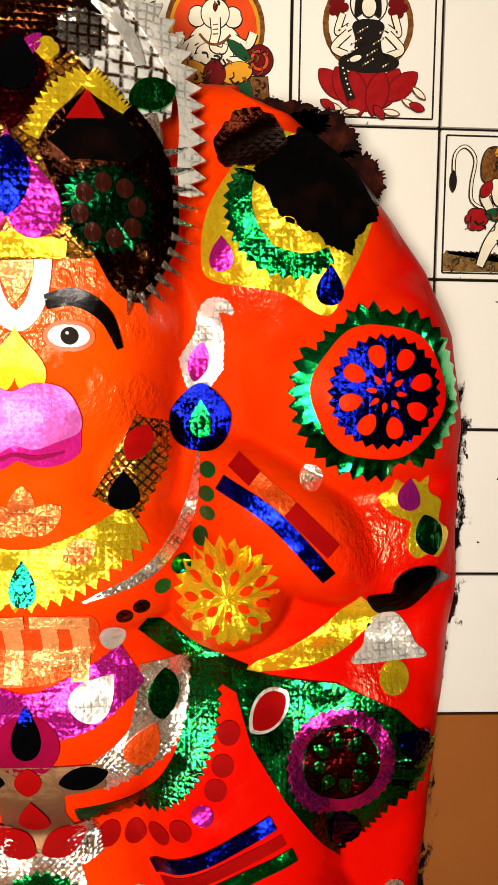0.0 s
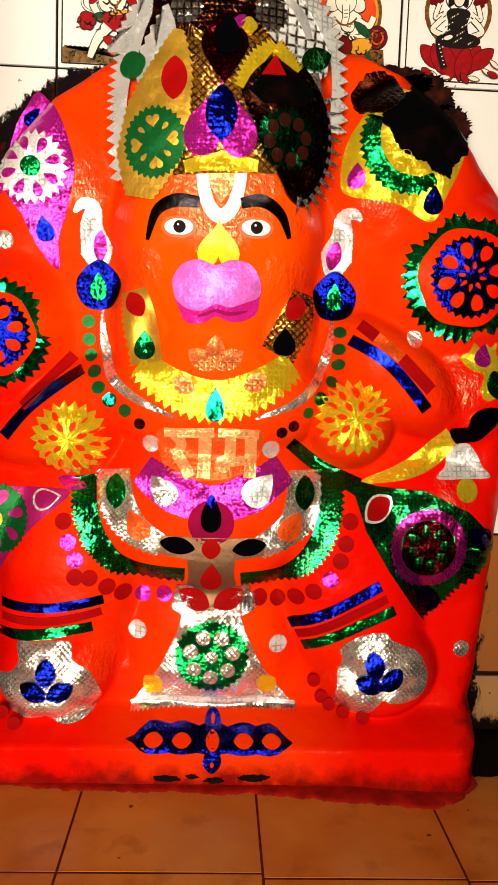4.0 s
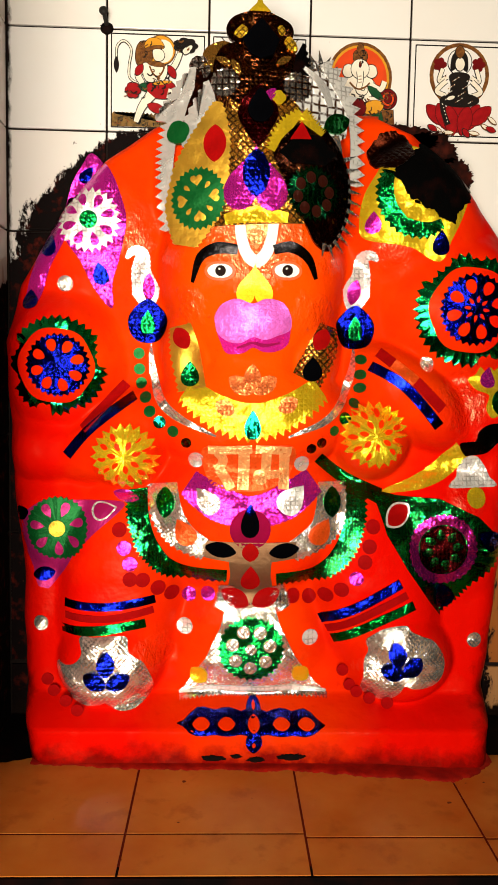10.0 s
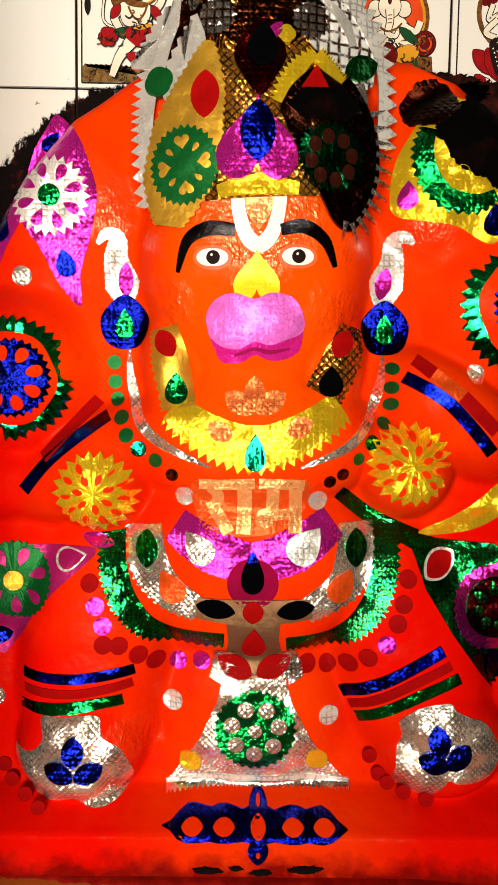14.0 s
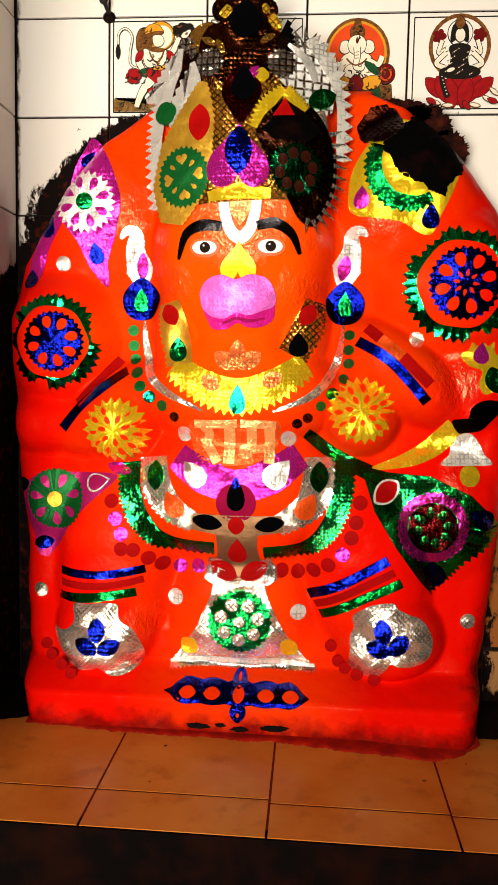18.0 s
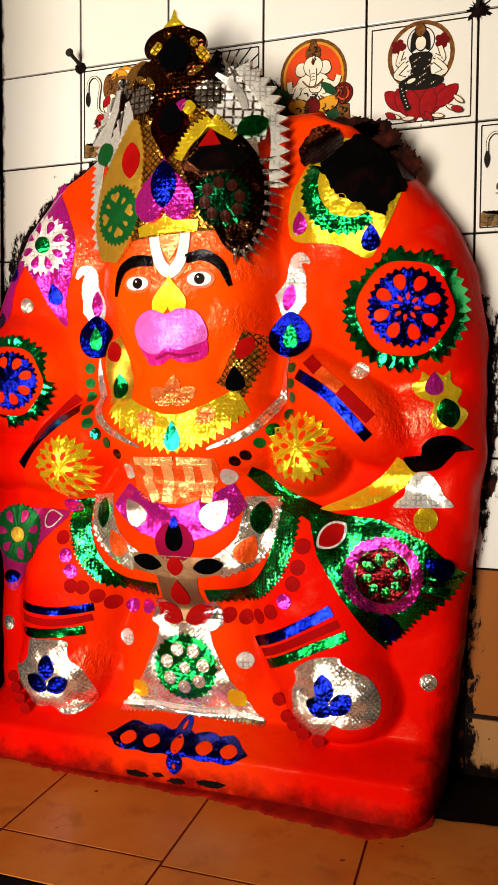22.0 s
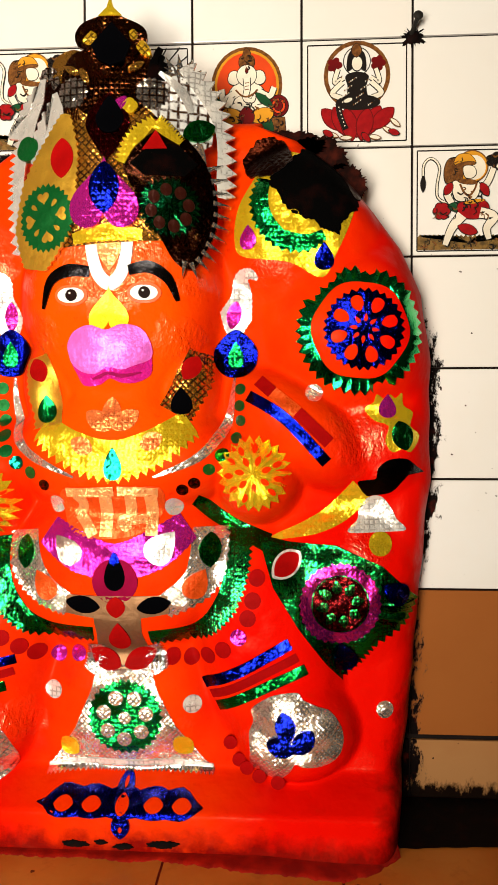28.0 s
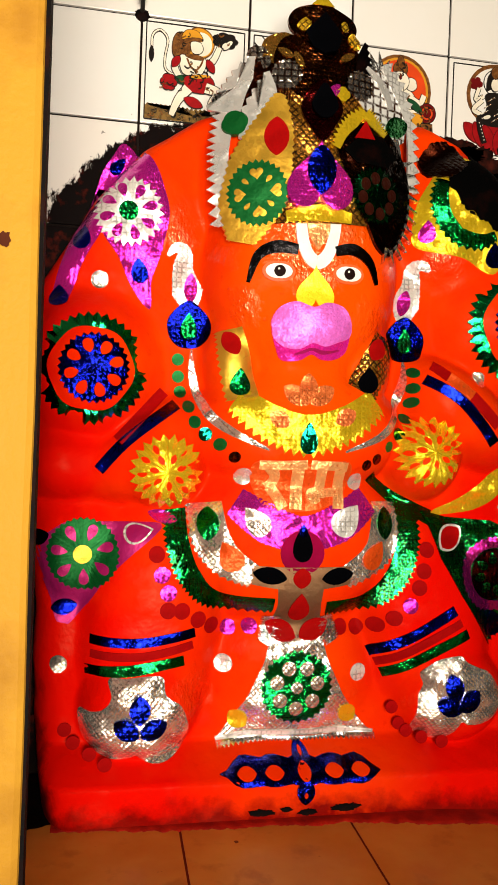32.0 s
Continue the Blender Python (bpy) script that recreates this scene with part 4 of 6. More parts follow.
# gold suns below the arm bands
for x, z, r in ((-0.4357, 0.5743, 0.0622), (0.0171, 0.6208, 0.0622)):
    ob = on_face("foil_sun", x, z, "crumpled gold foil sun with pointed rays", "ornament", "gold suns")
    sheet("disc", x, z, gear(r, 22, r * 0.18), GOLD, ob, 1, pucker=0.0045)
    for ring, count in ((0.36, 7), (0.66, 11)):
        for i in range(count):
            a = 2 * math.pi * (i + ring) / count
            sheet("leaf_cut", x + r * ring * math.cos(a), z + r * ring * math.sin(a), leaf(r * 0.075, r * 0.13, math.degrees(a) + 90), PASTE, ob, 2)

# face
ob = on_face("forehead_mark", -0.2080, 0.9556, "white U-shaped forehead mark of satin foil", "ornament")
strip("u_stroke", [(-0.2380, 0.9997), (-0.2342, 0.9647), (-0.2245, 0.9356), (-0.2071, 0.9222), (-0.1904, 0.9365), (-0.1811, 0.9662), (-0.1781, 1.0014)], [0.0176, 0.0187, 0.0207, 0.0228, 0.0207, 0.0187, 0.0176], WHITE, ob, 1)
sheet("inner_drop", -0.2074, 0.9702, drop(0.0197, 0.0280, 180), PALE_ORANGE, ob, 2, label="pale gold drop inside the mark")
scrap("nose_foil", -0.2091, 0.8763, heart(0.0321, 0.0373), GOLD_SATIN, "gold heart-shaped foil on the nose", 1)
ob = on_face("mouth_foil", -0.2099, 0.8078, "pale magenta foil on the muzzle", "ornament")
M = (-0.2100, 0.8100)
sheet("lower_lip", *M, blob(*[(x - M[0], z - M[1]) for x, z in ((-0.2765, 0.827), (-0.265, 0.847), (-0.240, 0.8555), (-0.212, 0.848), (-0.188, 0.857), (-0.160, 0.851), (-0.1447, 0.831), (-0.144, 0.801), (-0.1484, 0.780), (-0.169, 0.768), (-0.1917, 0.767), (-0.210, 0.7737), (-0.228, 0.764), (-0.2557, 0.7635), (-0.267, 0.7825), (-0.275, 0.8045))]), PINK_SATIN, ob, 1, label="deep magenta lower lip")
sheet("upper_lip", *M, blob(*[(x - M[0], z - M[1]) for x, z in ((-0.2775, 0.829), (-0.265, 0.848), (-0.240, 0.857), (-0.212, 0.849), (-0.188, 0.858), (-0.159, 0.852), (-0.1440, 0.829), (-0.1445, 0.806), (-0.169, 0.794), (-0.190, 0.787), (-0.211, 0.791), (-0.232, 0.781), (-0.255, 0.784), (-0.272, 0.797), (-0.2770, 0.8124))]), PALE_PINK, ob, 2)
strip("lip_line", [(-0.2387, 0.7725), (-0.2257, 0.7765), (-0.2108, 0.7815), (-0.1902, 0.7775), (-0.1614, 0.7830)], [0.002, 0.005, 0.004, 0.006, 0.002], PLUM, ob, 3, label="deep magenta line between the lips")
band("eyebrow", [(-0.3184, 0.8850), (-0.3047, 0.9274), (-0.2758, 0.9433), (-0.2397, 0.9412)], [0.0052, 0.0155, 0.0207, 0.0166], BLACK_FOIL, "black lacquered foil eyebrow", 1, group="eyebrows")
band("eyebrow", [(-0.1774, 0.9428), (-0.1453, 0.9479), (-0.1159, 0.9295), (-0.1011, 0.8955)], [0.0155, 0.0197, 0.0155, 0.0062], BLACK_FOIL, "black lacquered foil eyebrow", 1, group="eyebrows")
for x, z in ((-0.2701, 0.9047), (-0.1534, 0.9077)):
    ob = on_face("enamel_eye", x, z, "white enamel eye with dark brown iris", "ornament", "enamel eyes")
    sheet("lid", x, z, lobes(0.0269, 2, 0.10, 0, 0.66), LID, ob, 0)
    sheet("eyeball", x, z, lobes(0.0218, 2, 0.12, 0, 0.60), WHITE, ob, 1)
    sheet("iris", x + 0.001, z, gear(0.0093), IRIS, ob, 2)
    # white dot painted as a highlight on the iris
    sheet("glint", x - 0.001, z + 0.003, gear(0.0017), WHITE, ob, 3)

# collar
ob = on_face("foil_collar", -0.2074, 0.6334, "broad toothed gold foil collar", "ornament")
strip("crescent", [(-0.3262, 0.7002), (-0.2705, 0.6629), (-0.2077, 0.6457), (-0.1443, 0.6654), (-0.0864, 0.7051)], [0.0394, 0.0539, 0.0601, 0.0539, 0.0394], GOLD, ob, 0, teeth=22, tooth=0.0114, sides=(1,))
sheet("jewel", -0.2075, 0.6375, drop(0.0155, 0.0269), TEAL, ob, 1, label="teal drop in the middle")
for x, z, t in ((-0.2573, 0.6662, 60), (-0.1456, 0.6736, -60)):
    sheet("side_jewel", x, z, leaf(0.0145, 0.0197, t), ORANGE, ob, 1, label="orange leaf-shaped foil")
ob = on_face("collar_wing", -0.3345, 0.7495, "ochre foil wing of the collar", "ornament", "collar wings")
strip("panel", [(-0.3400, 0.8130), (-0.3300, 0.7657), (-0.3160, 0.6980)], [0.0380, 0.0520, 0.0490], OCHRE, ob, 0, teeth=10, tooth=0.0052)
sheet("red_drop", -0.3375, 0.7896, leaf(0.0155, 0.0218, 30), RED, ob, 1)
sheet("green_drop", -0.3214, 0.7261, drop(0.0176, 0.0228), GREEN, ob, 1)
ob = on_face("collar_wing", -0.0873, 0.7627, "dark gold lattice foil wing of the collar", "ornament", "collar wings")
strip("panel", [(-0.0716, 0.8237), (-0.0816, 0.7768), (-0.1120, 0.7190)], [0.0269, 0.0560, 0.0540], GOLD_BROWN, ob, 0, teeth=12, tooth=0.0052, sides=(-1,))
sheet("red_drop", -0.0844, 0.7921, leaf(0.0155, 0.0218, -30), RED, ob, 1)
sheet("dark_drop", -0.1000, 0.7385, drop(0.0187, 0.0218), BLACK, ob, 1)

# lotus and the pressed chest panel
ob = on_face("foil_lotus", -0.2093, 0.7113, "orange embossed foil lotus under the chin", "ornament")
for x, z, t in ((-0.2094, 0.7194, 0), (-0.2306, 0.7067, 55), (-0.1867, 0.7077, -55)):
    sheet("petal", x, z, leaf(0.0155, 0.0249, t), ORANGE, ob, 0)
ob = on_face("foil_letters", -0.2115, 0.5633, "large letters cut from pale orange embossed foil", "ornament")
sheet("backing", -0.2120, 0.5590, blob((-0.081, 0.036), (-0.004, 0.034), (0.078, 0.040), (0.076, -0.010), (0.030, -0.040), (-0.050, -0.042), (-0.080, -0.012)), COPPER, ob, 0, label="orange foil backing")
for pts, w in (
    ([(-0.2868, 0.5905), (-0.2486, 0.5908), (-0.2074, 0.5928)], 0.0124), ([(-0.2012, 0.5929), (-0.1691, 0.5923), (-0.1364, 0.5903)], 0.0124),
    ([(-0.2702, 0.5868), (-0.2596, 0.5739), (-0.2635, 0.5594), (-0.2728, 0.5524)], 0.0135), ([(-0.2676, 0.5549), (-0.2547, 0.5389), (-0.2439, 0.5198)], 0.0145), ([(-0.2216, 0.5871), (-0.2216, 0.5521), (-0.2231, 0.5182)], 0.0166),
    ([(-0.1813, 0.5879), (-0.1811, 0.5615), (-0.1837, 0.5383)], 0.0145), ([(-0.1828, 0.5505), (-0.1984, 0.5462), (-0.1920, 0.5330), (-0.1826, 0.5383)], 0.0093), ([(-0.1837, 0.5443), (-0.1669, 0.5465), (-0.1499, 0.5485)], 0.0114), ([(-0.1489, 0.5870), (-0.1477, 0.5525), (-0.1488, 0.5201)], 0.0155),
):
    strip("letter_stroke", pts, [w * 1.25, w * 1.25], PALE_ORANGE, ob, 1)

# belt
ob = on_face("foil_belt_sash", -0.2090, 0.4913, "magenta foil sash across the belly", "ornament")
strip("sash", [(-0.3217, 0.5278), (-0.2674, 0.4933), (-0.2087, 0.4776), (-0.1473, 0.4953), (-0.0912, 0.5352)], [0.0477, 0.0642, 0.0560, 0.0642, 0.0477], PINK, ob, 0, teeth=26, tooth=0.0015, sides=(1, -1))
sheet("boss", -0.2080, 0.4460, gear(0.0373), CRIMSON, ob, 1, label="crimson round boss")
sheet("drop", -0.2083, 0.4618, drop(0.0176, 0.0311), BLACK, ob, 2, label="black drop")
sheet("drop_tip", -0.2083, 0.4835, drop(0.0080, 0.0115), BLUE, ob, 3, label="blue tip of the drop")
sheet("white_drop", -0.2883, 0.4979, drop(0.0207, 0.0280, 40), SILVER_NET, ob, 1)
sheet("white_drop", -0.1315, 0.5024, drop(0.0249, 0.0311, -40), SILVER, ob, 1)
for pts, gx, gz, rx, rz, t, sd in (
    ([(-0.3699, 0.5231), (-0.3599, 0.4691), (-0.3324, 0.4310), (-0.2856, 0.4056)], -0.3649, 0.4893, -0.3282, 0.4379, 30, 1),
    ([(-0.0562, 0.5307), (-0.0597, 0.4737), (-0.0791, 0.4365), (-0.1320, 0.4033)], -0.0552, 0.4942, -0.0759, 0.4406, -30, -1),
):
    ob = on_face("belt_lobe", *pts[1], "white silver foil lobe of the belt", "ornament", "belt lobes")
    strip("lobe", pts, [0.0539, 0.0601, 0.0539, 0.0352], SILVER_NET, ob, 0, teeth=16, tooth=0.0052, sides=(sd,))
    sheet("green_leaf", gx, gz, leaf(0.0176, 0.0280), GREEN, ob, 1)
    sheet("orange_drop", rx, rz, drop(0.0207, 0.0269, t), COPPER, ob, 1)
ob = on_face("belt_buckle", -0.2059, 0.3673, "silver foil buckle with painted tan reflection and red drops", "ornament")
strip("crossbar", [(-0.2898, 0.4077), (-0.2069, 0.4013), (-0.1214, 0.4075)], [0.0311, 0.0415, 0.0311], TAN, ob, 1)
strip("stem", [(-0.2072, 0.4121), (-0.2055, 0.3550), (-0.2033, 0.2903)], [0.0829, 0.0746, 0.0995], TAN, ob, 0)
for x, z, shape, mat in ((-0.2615, 0.4077, leaf(0.0145, 0.0290, 80), BLACK), (-0.1449, 0.4068, leaf(0.0145, 0.0280, -80), BLACK), (-0.2070, 0.4034, leaf(0.0155, 0.0176), RED), (-0.2053, 0.3512, drop(0.0187, 0.0259), RED), (-0.2328, 0.3085, leaf(0.0176, 0.0290, 62), RED), (-0.1744, 0.3095, leaf(0.0176, 0.0290, -62), RED)):
    sheet("drop", x, z, shape, mat, ob, 2)
for pts, w, sd in (
    ([(-0.4171, 0.5109), (-0.4119, 0.4566), (-0.3893, 0.4006), (-0.3436, 0.3616), (-0.2489, 0.3561)], 0.0383, 1),
    ([(-0.0094, 0.5244), (-0.0134, 0.4625), (-0.0343, 0.4012), (-0.0795, 0.3575), (-0.1569, 0.3489)], 0.0383, -1),
):
    band("foil_girdle", pts, [w * 0.9, w * 0.95, w * 0.9, w * 0.66, w * 0.58], GREEN_NET, "green lattice foil girdle with toothed edge", 0, teeth=30, tooth=0.0062, sides=(sd,), group="girdles")
scrap("foil_patch", -0.4386, 0.4985, leaf(0.0104, 0.0249, 75), PINK, "small magenta foil scrap", 0)

# apron between the legs
ob = on_face("foil_apron", -0.2014, 0.1965, "silver foil apron shaped like a bell", "ornament")
strip("cloth", [(-0.2034, 0.2990), (-0.2026, 0.2517), (-0.2012, 0.1899), (-0.1995, 0.1230)], [0.0840, 0.1140, 0.1720, 0.2760], SILVER_NET, ob, 0)
strip("hem", [(-0.3360, 0.1180), (-0.2600, 0.1270), (-0.1995, 0.1265), (-0.1300, 0.1270), (-0.0540, 0.1220)], [0.0080, 0.0110, 0.0100, 0.0110, 0.0070], SILVER, ob, 1, label="bright folded hem")
strip("hem_teeth", [(-0.3360, 0.1150), (-0.2600, 0.1200), (-0.1995, 0.1195), (-0.1300, 0.1200), (-0.0520, 0.1180)], [0.0050, 0.0050, 0.0050], SILVER_OLD, ob, 2, teeth=40, tooth=0.0031, label="dirty toothed hem")
sheet("wheel", -0.2006, 0.2098, gear(0.0642, 30, 0.0062), GREEN, ob, 1, label="green toothed wheel")
for i in range(7):
    a = 2 * math.pi * i / 7 + 0.2
    x, z = -0.2006, 0.2098
    sheet("cut_out", x + 0.0363 * math.cos(a), z + 0.0363 * math.sin(a), gear(0.0124), SILVER_NET, ob, 2)
sheet("hub", -0.2006, 0.2098, gear(0.0104), SILVER_NET, ob, 2)
for x, z in ((-0.2995, 0.1526), (-0.1044, 0.1578)):
    sheet("gold_corner", x, z, leaf(0.0166, 0.0197, 45), GOLD, ob, 1)
ob = on_face("apron_frill", -0.2033, 0.2884, "ragged tarnished silver foil tabs over the apron", "ornament")
for pts in (((-0.2500, 0.3330), (-0.2490, 0.3090), (-0.2600, 0.2860)), ((-0.1560, 0.3320), (-0.1500, 0.3090), (-0.1390, 0.2880))):
    strip("tab", pts, [0.0160, 0.0250, 0.0120], SILVER_OLD, ob, 2, teeth=6, tooth=0.0080, sides=(1, -1), label="tarnished ragged tab")

# feet
FOOT_ONE = (((-0.518, 0.238), (-0.488, 0.241), (-0.457, 0.244), (-0.432, 0.241), (-0.428, 0.222), (-0.422, 0.210), (-0.400, 0.193), (-0.386, 0.158), (-0.385, 0.132), (-0.395, 0.114), (-0.419, 0.102), (-0.446, 0.100), (-0.463, 0.107), (-0.471, 0.116), (-0.484, 0.108), (-0.508, 0.105), (-0.541, 0.115), (-0.561, 0.141), (-0.566, 0.181), (-0.545, 0.186), (-0.525, 0.194), (-0.513, 0.212)), ((-0.4675, 0.1935, 0), (-0.4880, 0.1620, 58), (-0.4450, 0.1620, -62)))
FOOT_TWO = (((0.012, 0.236), (0.023, 0.247), (0.049, 0.261), (0.086, 0.266), (0.097, 0.256), (0.119, 0.246), (0.141, 0.236), (0.159, 0.210), (0.161, 0.183), (0.150, 0.162), (0.125, 0.152), (0.098, 0.151), (0.084, 0.156), (0.074, 0.140), (0.052, 0.118), (0.028, 0.117), (0.010, 0.135), (0.010, 0.171), (0.009, 0.200), (0.016, 0.221)), ((0.0680, 0.2160, 12), (0.0970, 0.1930, -40), (0.0600, 0.1840, 70)))
for corners, leaves in (FOOT_ONE, FOOT_TWO):
    x, z = np.mean(np.array(corners), 0)
    ob = on_face("foot_foil", x, z, "silver lattice foil over a foot with three blue leaves", "ornament", "foot foils")
    piece("foil", corners, SILVER_NET, ob, 0)
    for lx, lz, lt in leaves:
        sheet("leaf", lx, lz, leaf(0.0165, 0.0235, lt), BLUE, ob, 2)

# blue filigree bar on the plinth
ob = on_face("filigree_bar", -0.2001, 0.0909, "dark blue foil filigree bar on the plinth", "ornament")
links = (-0.2916, -0.2452, -0.1950, -0.1440, -0.0980)
bar_xs = np.linspace(-0.336, -0.064, 61)
bar_half = [max([0.005] + [0.0165 * math.sqrt(max(0.0, 1 - ((x - c) / 0.036) ** 2)) for c in links]) for x in bar_xs]
strip("bar", [(x, 0.0875 - 0.002 * i / 60) for i, x in enumerate(bar_xs)], [2 * h * min(1.0, (0.4 + i) / 7, (60.4 - i) / 7) for i, h in enumerate(bar_half)], BLUE_DEEP, ob, 0)
for x in links:
    sheet("cut_out", x, 0.0870, leaf(0.0072, 0.0160, 90) if x != -0.1950 else leaf(0.0110, 0.0105), PASTE, ob, 1)
sheet("tip", -0.1950, 0.1015, leaf(0.0140, 0.0150), BLUE_DEEP, ob, 1)
sheet("tip", -0.1950, 0.0600, leaf(0.0150, 0.0210), BLUE_DEEP, ob, 1)
for z in (0.1065, 0.0545):
    sheet("cut_out", -0.1950, z, leaf(0.0032, 0.0048), PASTE, ob, 2)

# scarf ends
ob = on_face("foil_scarf", 0.1561, 0.4044, "green lattice foil scarf end with toothed edge", "ornament")
strip("tail", [(-0.0816, 0.5749), (-0.0291, 0.5355), (0.0393, 0.5017)], [0.0207, 0.0228, 0.0290], GREEN_NET, ob, 0)
cloth = [(0.0240, 0.5150), (0.0711, 0.5037), (0.1511, 0.4999), (0.2279, 0.4650), (0.2966, 0.4013), (0.2700, 0.3640), (0.2200, 0.3300), (0.1960, 0.3000), (0.1640, 0.2720), (0.1365, 0.3040), (0.0885, 0.3689), (0.0478, 0.4343), (0.0276, 0.4983)]
sheet("cloth", 0.1500, 0.4000, polygon(*[(x - 0.15, z - 0.40) for x, z in cloth], teeth=4, tooth=0.0095, side=(4, 5, 6, 7)), GREEN_NET, ob, 1)
sheet("wheel_ring", 0.1580, 0.4045, gear(0.0684, 32, 0.0041), PINK_MIRROR, ob, 2, hole=gear(0.0477, 32, 0), label="magenta toothed ring")
sheet("inner_disc", 0.1580, 0.4045, gear(0.0456), MAROON, ob, 2, label="dark red inner disc")
for i in range(8):
    a = 2 * math.pi * i / 8 + 0.2
    x, z = 0.1580, 0.4045
    sheet("cut_out", x + 0.0301 * math.cos(a), z + 0.0301 * math.sin(a), drop(0.0083, 0.0114, math.degrees(a) - 90), GREEN_NET, ob, 3)
sheet("drop_edge", 0.0699, 0.4694, leaf(0.0205, 0.0300, -50), SILVER, ob, 2)
sheet("red_drop", 0.0699, 0.4694, leaf(0.0170, 0.0250, -50), RED, ob, 3)
for x, z, t in ((0.2495, 0.4226, 60), (0.1667, 0.3137, 20)):
    sheet("blue_drop", x, z, drop(0.0197, 0.0259, t), BLUE, ob, 3)

ob = on_face("foil_scarf", -0.5669, 0.4336, "magenta foil scarf end with a green flower", "ornament")
strip("cloth", [(-0.4406, 0.4847), (-0.5069, 0.4579), (-0.5722, 0.4302), (-0.6376, 0.3994)], [0.0062, 0.0622, 0.1223, 0.0933], PLUM, ob, 0)
strip("corner", [(-0.5721, 0.4118), (-0.5876, 0.3592), (-0.5965, 0.3166)], [0.0984, 0.0642, 0.0187], PLUM, ob, 0)
flower(-0.5669, 0.4336, 0.0605, GREEN_FLAT, PLUM, OCHRE, "green foil flower with magenta petals and gold hub", 34, 7, 0.25, 0.23, 0.62, 1, 0.07)
for x, z, t in ((-0.6430, 0.4568, -70), (-0.5949, 0.3438, -80)):
    scrap("foil_drop", x, z, leaf(0.0135, 0.0218, t), BLUE, "small blue drop-shaped foil on magenta foil", 1, group="blue drops")
scrap("foil_drop_edge", -0.4775, 0.4723, drop(0.0176, 0.0249, -75), SILVER, "thin white outline of a drop-shaped foil", 1, hole=drop(0.0145, 0.0207, -75))

# yellow tail, dark bird, hill and small gold pieces beside the scarf
ob = on_face("foil_bird", 0.2471, 0.6187, "black foil bird with a long yellow tail", "ornament")
sheet("body", 0.2424, 0.6120, blob((-0.0549, -0.0074), (-0.0270, -0.0028), (-0.0223, 0.0158), (-0.0037, 0.0298), (0.0242, 0.0307), (0.0428, 0.0186), (0.0586, 0.0074), (0.0381, 0.0102), (0.0195, -0.0074), (0.0009, -0.0260), (-0.0270, -0.0307), (-0.0409, -0.0307)), BLACK_FOIL, ob, 1)
strip("tail", [(0.0438, 0.5081), (0.1118, 0.5291), (0.1590, 0.5549), (0.1954, 0.5916)], [0.0052, 0.0269, 0.0373, 0.0456], GOLD, ob, 0, label="yellow gold tail")
ob = on_face("foil_hill", 0.2190, 0.5450, "white silver lattice foil mound with a gold disc below", "ornament")
piece("mound", ((0.1743, 0.5195), (0.1760, 0.5290), (0.1879, 0.5400), (0.1930, 0.5624), (0.2080, 0.5786), (0.2280, 0.5786), (0.2446, 0.5595), (0.2544, 0.5403), (0.2660, 0.5300), (0.2662, 0.5210), (0.2200, 0.5195)), SILVER, ob, 0)
sheet("disc", 0.2255, 0.5010, gear(0.0197), GOLD, ob, 0, label="round gold disc")
ob = on_face("foil_scrap", 0.2490, 0.7031, "gold foil scrap with two drops", "ornament")
piece("sheet", ((0.1988, 0.7254), (0.2130, 0.7360), (0.2171, 0.7494), (0.2300, 0.7420), (0.2403, 0.7490), (0.2500, 0.7430), (0.2607, 0.7519), (0.2641, 0.7309), (0.2802, 0.7195), (0.2739, 0.6974), (0.2910, 0.6810), (0.2748, 0.6544), (0.2600, 0.6590), (0.2424, 0.6542), (0.2309, 0.6731), (0.2368, 0.6970), (0.2134, 0.7062)), GOLD, ob, 0, n=3)
sheet("magenta_drop", 0.2361, 0.7300, drop(0.0155, 0.0197), PINK, ob, 1)
sheet("green_drop", 0.2602, 0.6811, leaf(0.0186, 0.0248, 15), GREEN, ob, 1)

# gold shoulder piece
ob = on_face("shoulder_piece", 0.0818, 1.0445, "gold foil shoulder piece, black with soot and painted reflection", "ornament")
sheet("panel", 0.0869, 1.0498, blob((-0.0891, -0.0725), (-0.1036, -0.0415), (-0.0953, 0.0104), (-0.0642, 0.0684), (-0.0746, 0.1016), (-0.0518, 0.1161), (0.0, 0.0995), (0.0415, 0.0870), (0.0829, 0.0539), (0.0974, 0.0228), (0.0870, -0.0207), (0.0642, -0.0725), (0.0415, -0.1119), (-0.0104, -0.0870)), GOLD, ob, 0)
strip("crescent", [(0.0360, 1.1000), (0.0270, 1.0690), (0.0340, 1.0330), (0.0610, 1.0030), (0.1020, 0.9950), (0.1300, 1.0080)], [0.0180, 0.0260, 0.0280, 0.0280, 0.0240, 0.0130], GREEN, ob, 1, teeth=18, tooth=0.0062, label="toothed green crescent")
sheet("round_spot", 0.0780, 1.0280, lobes(0.0190, 5, 0.2), GOLD, ob, 2)
sheet("magenta_drop", 0.0066, 1.0066, drop(0.0145, 0.0197), PINK, ob, 1)
sheet("blue_drop", 0.1308, 0.9721, drop(0.0166, 0.0228), BLUE, ob, 1)
sheet("magenta_drop", 0.1590, 1.0975, drop(0.0145, 0.0197), PINK, ob, 1)
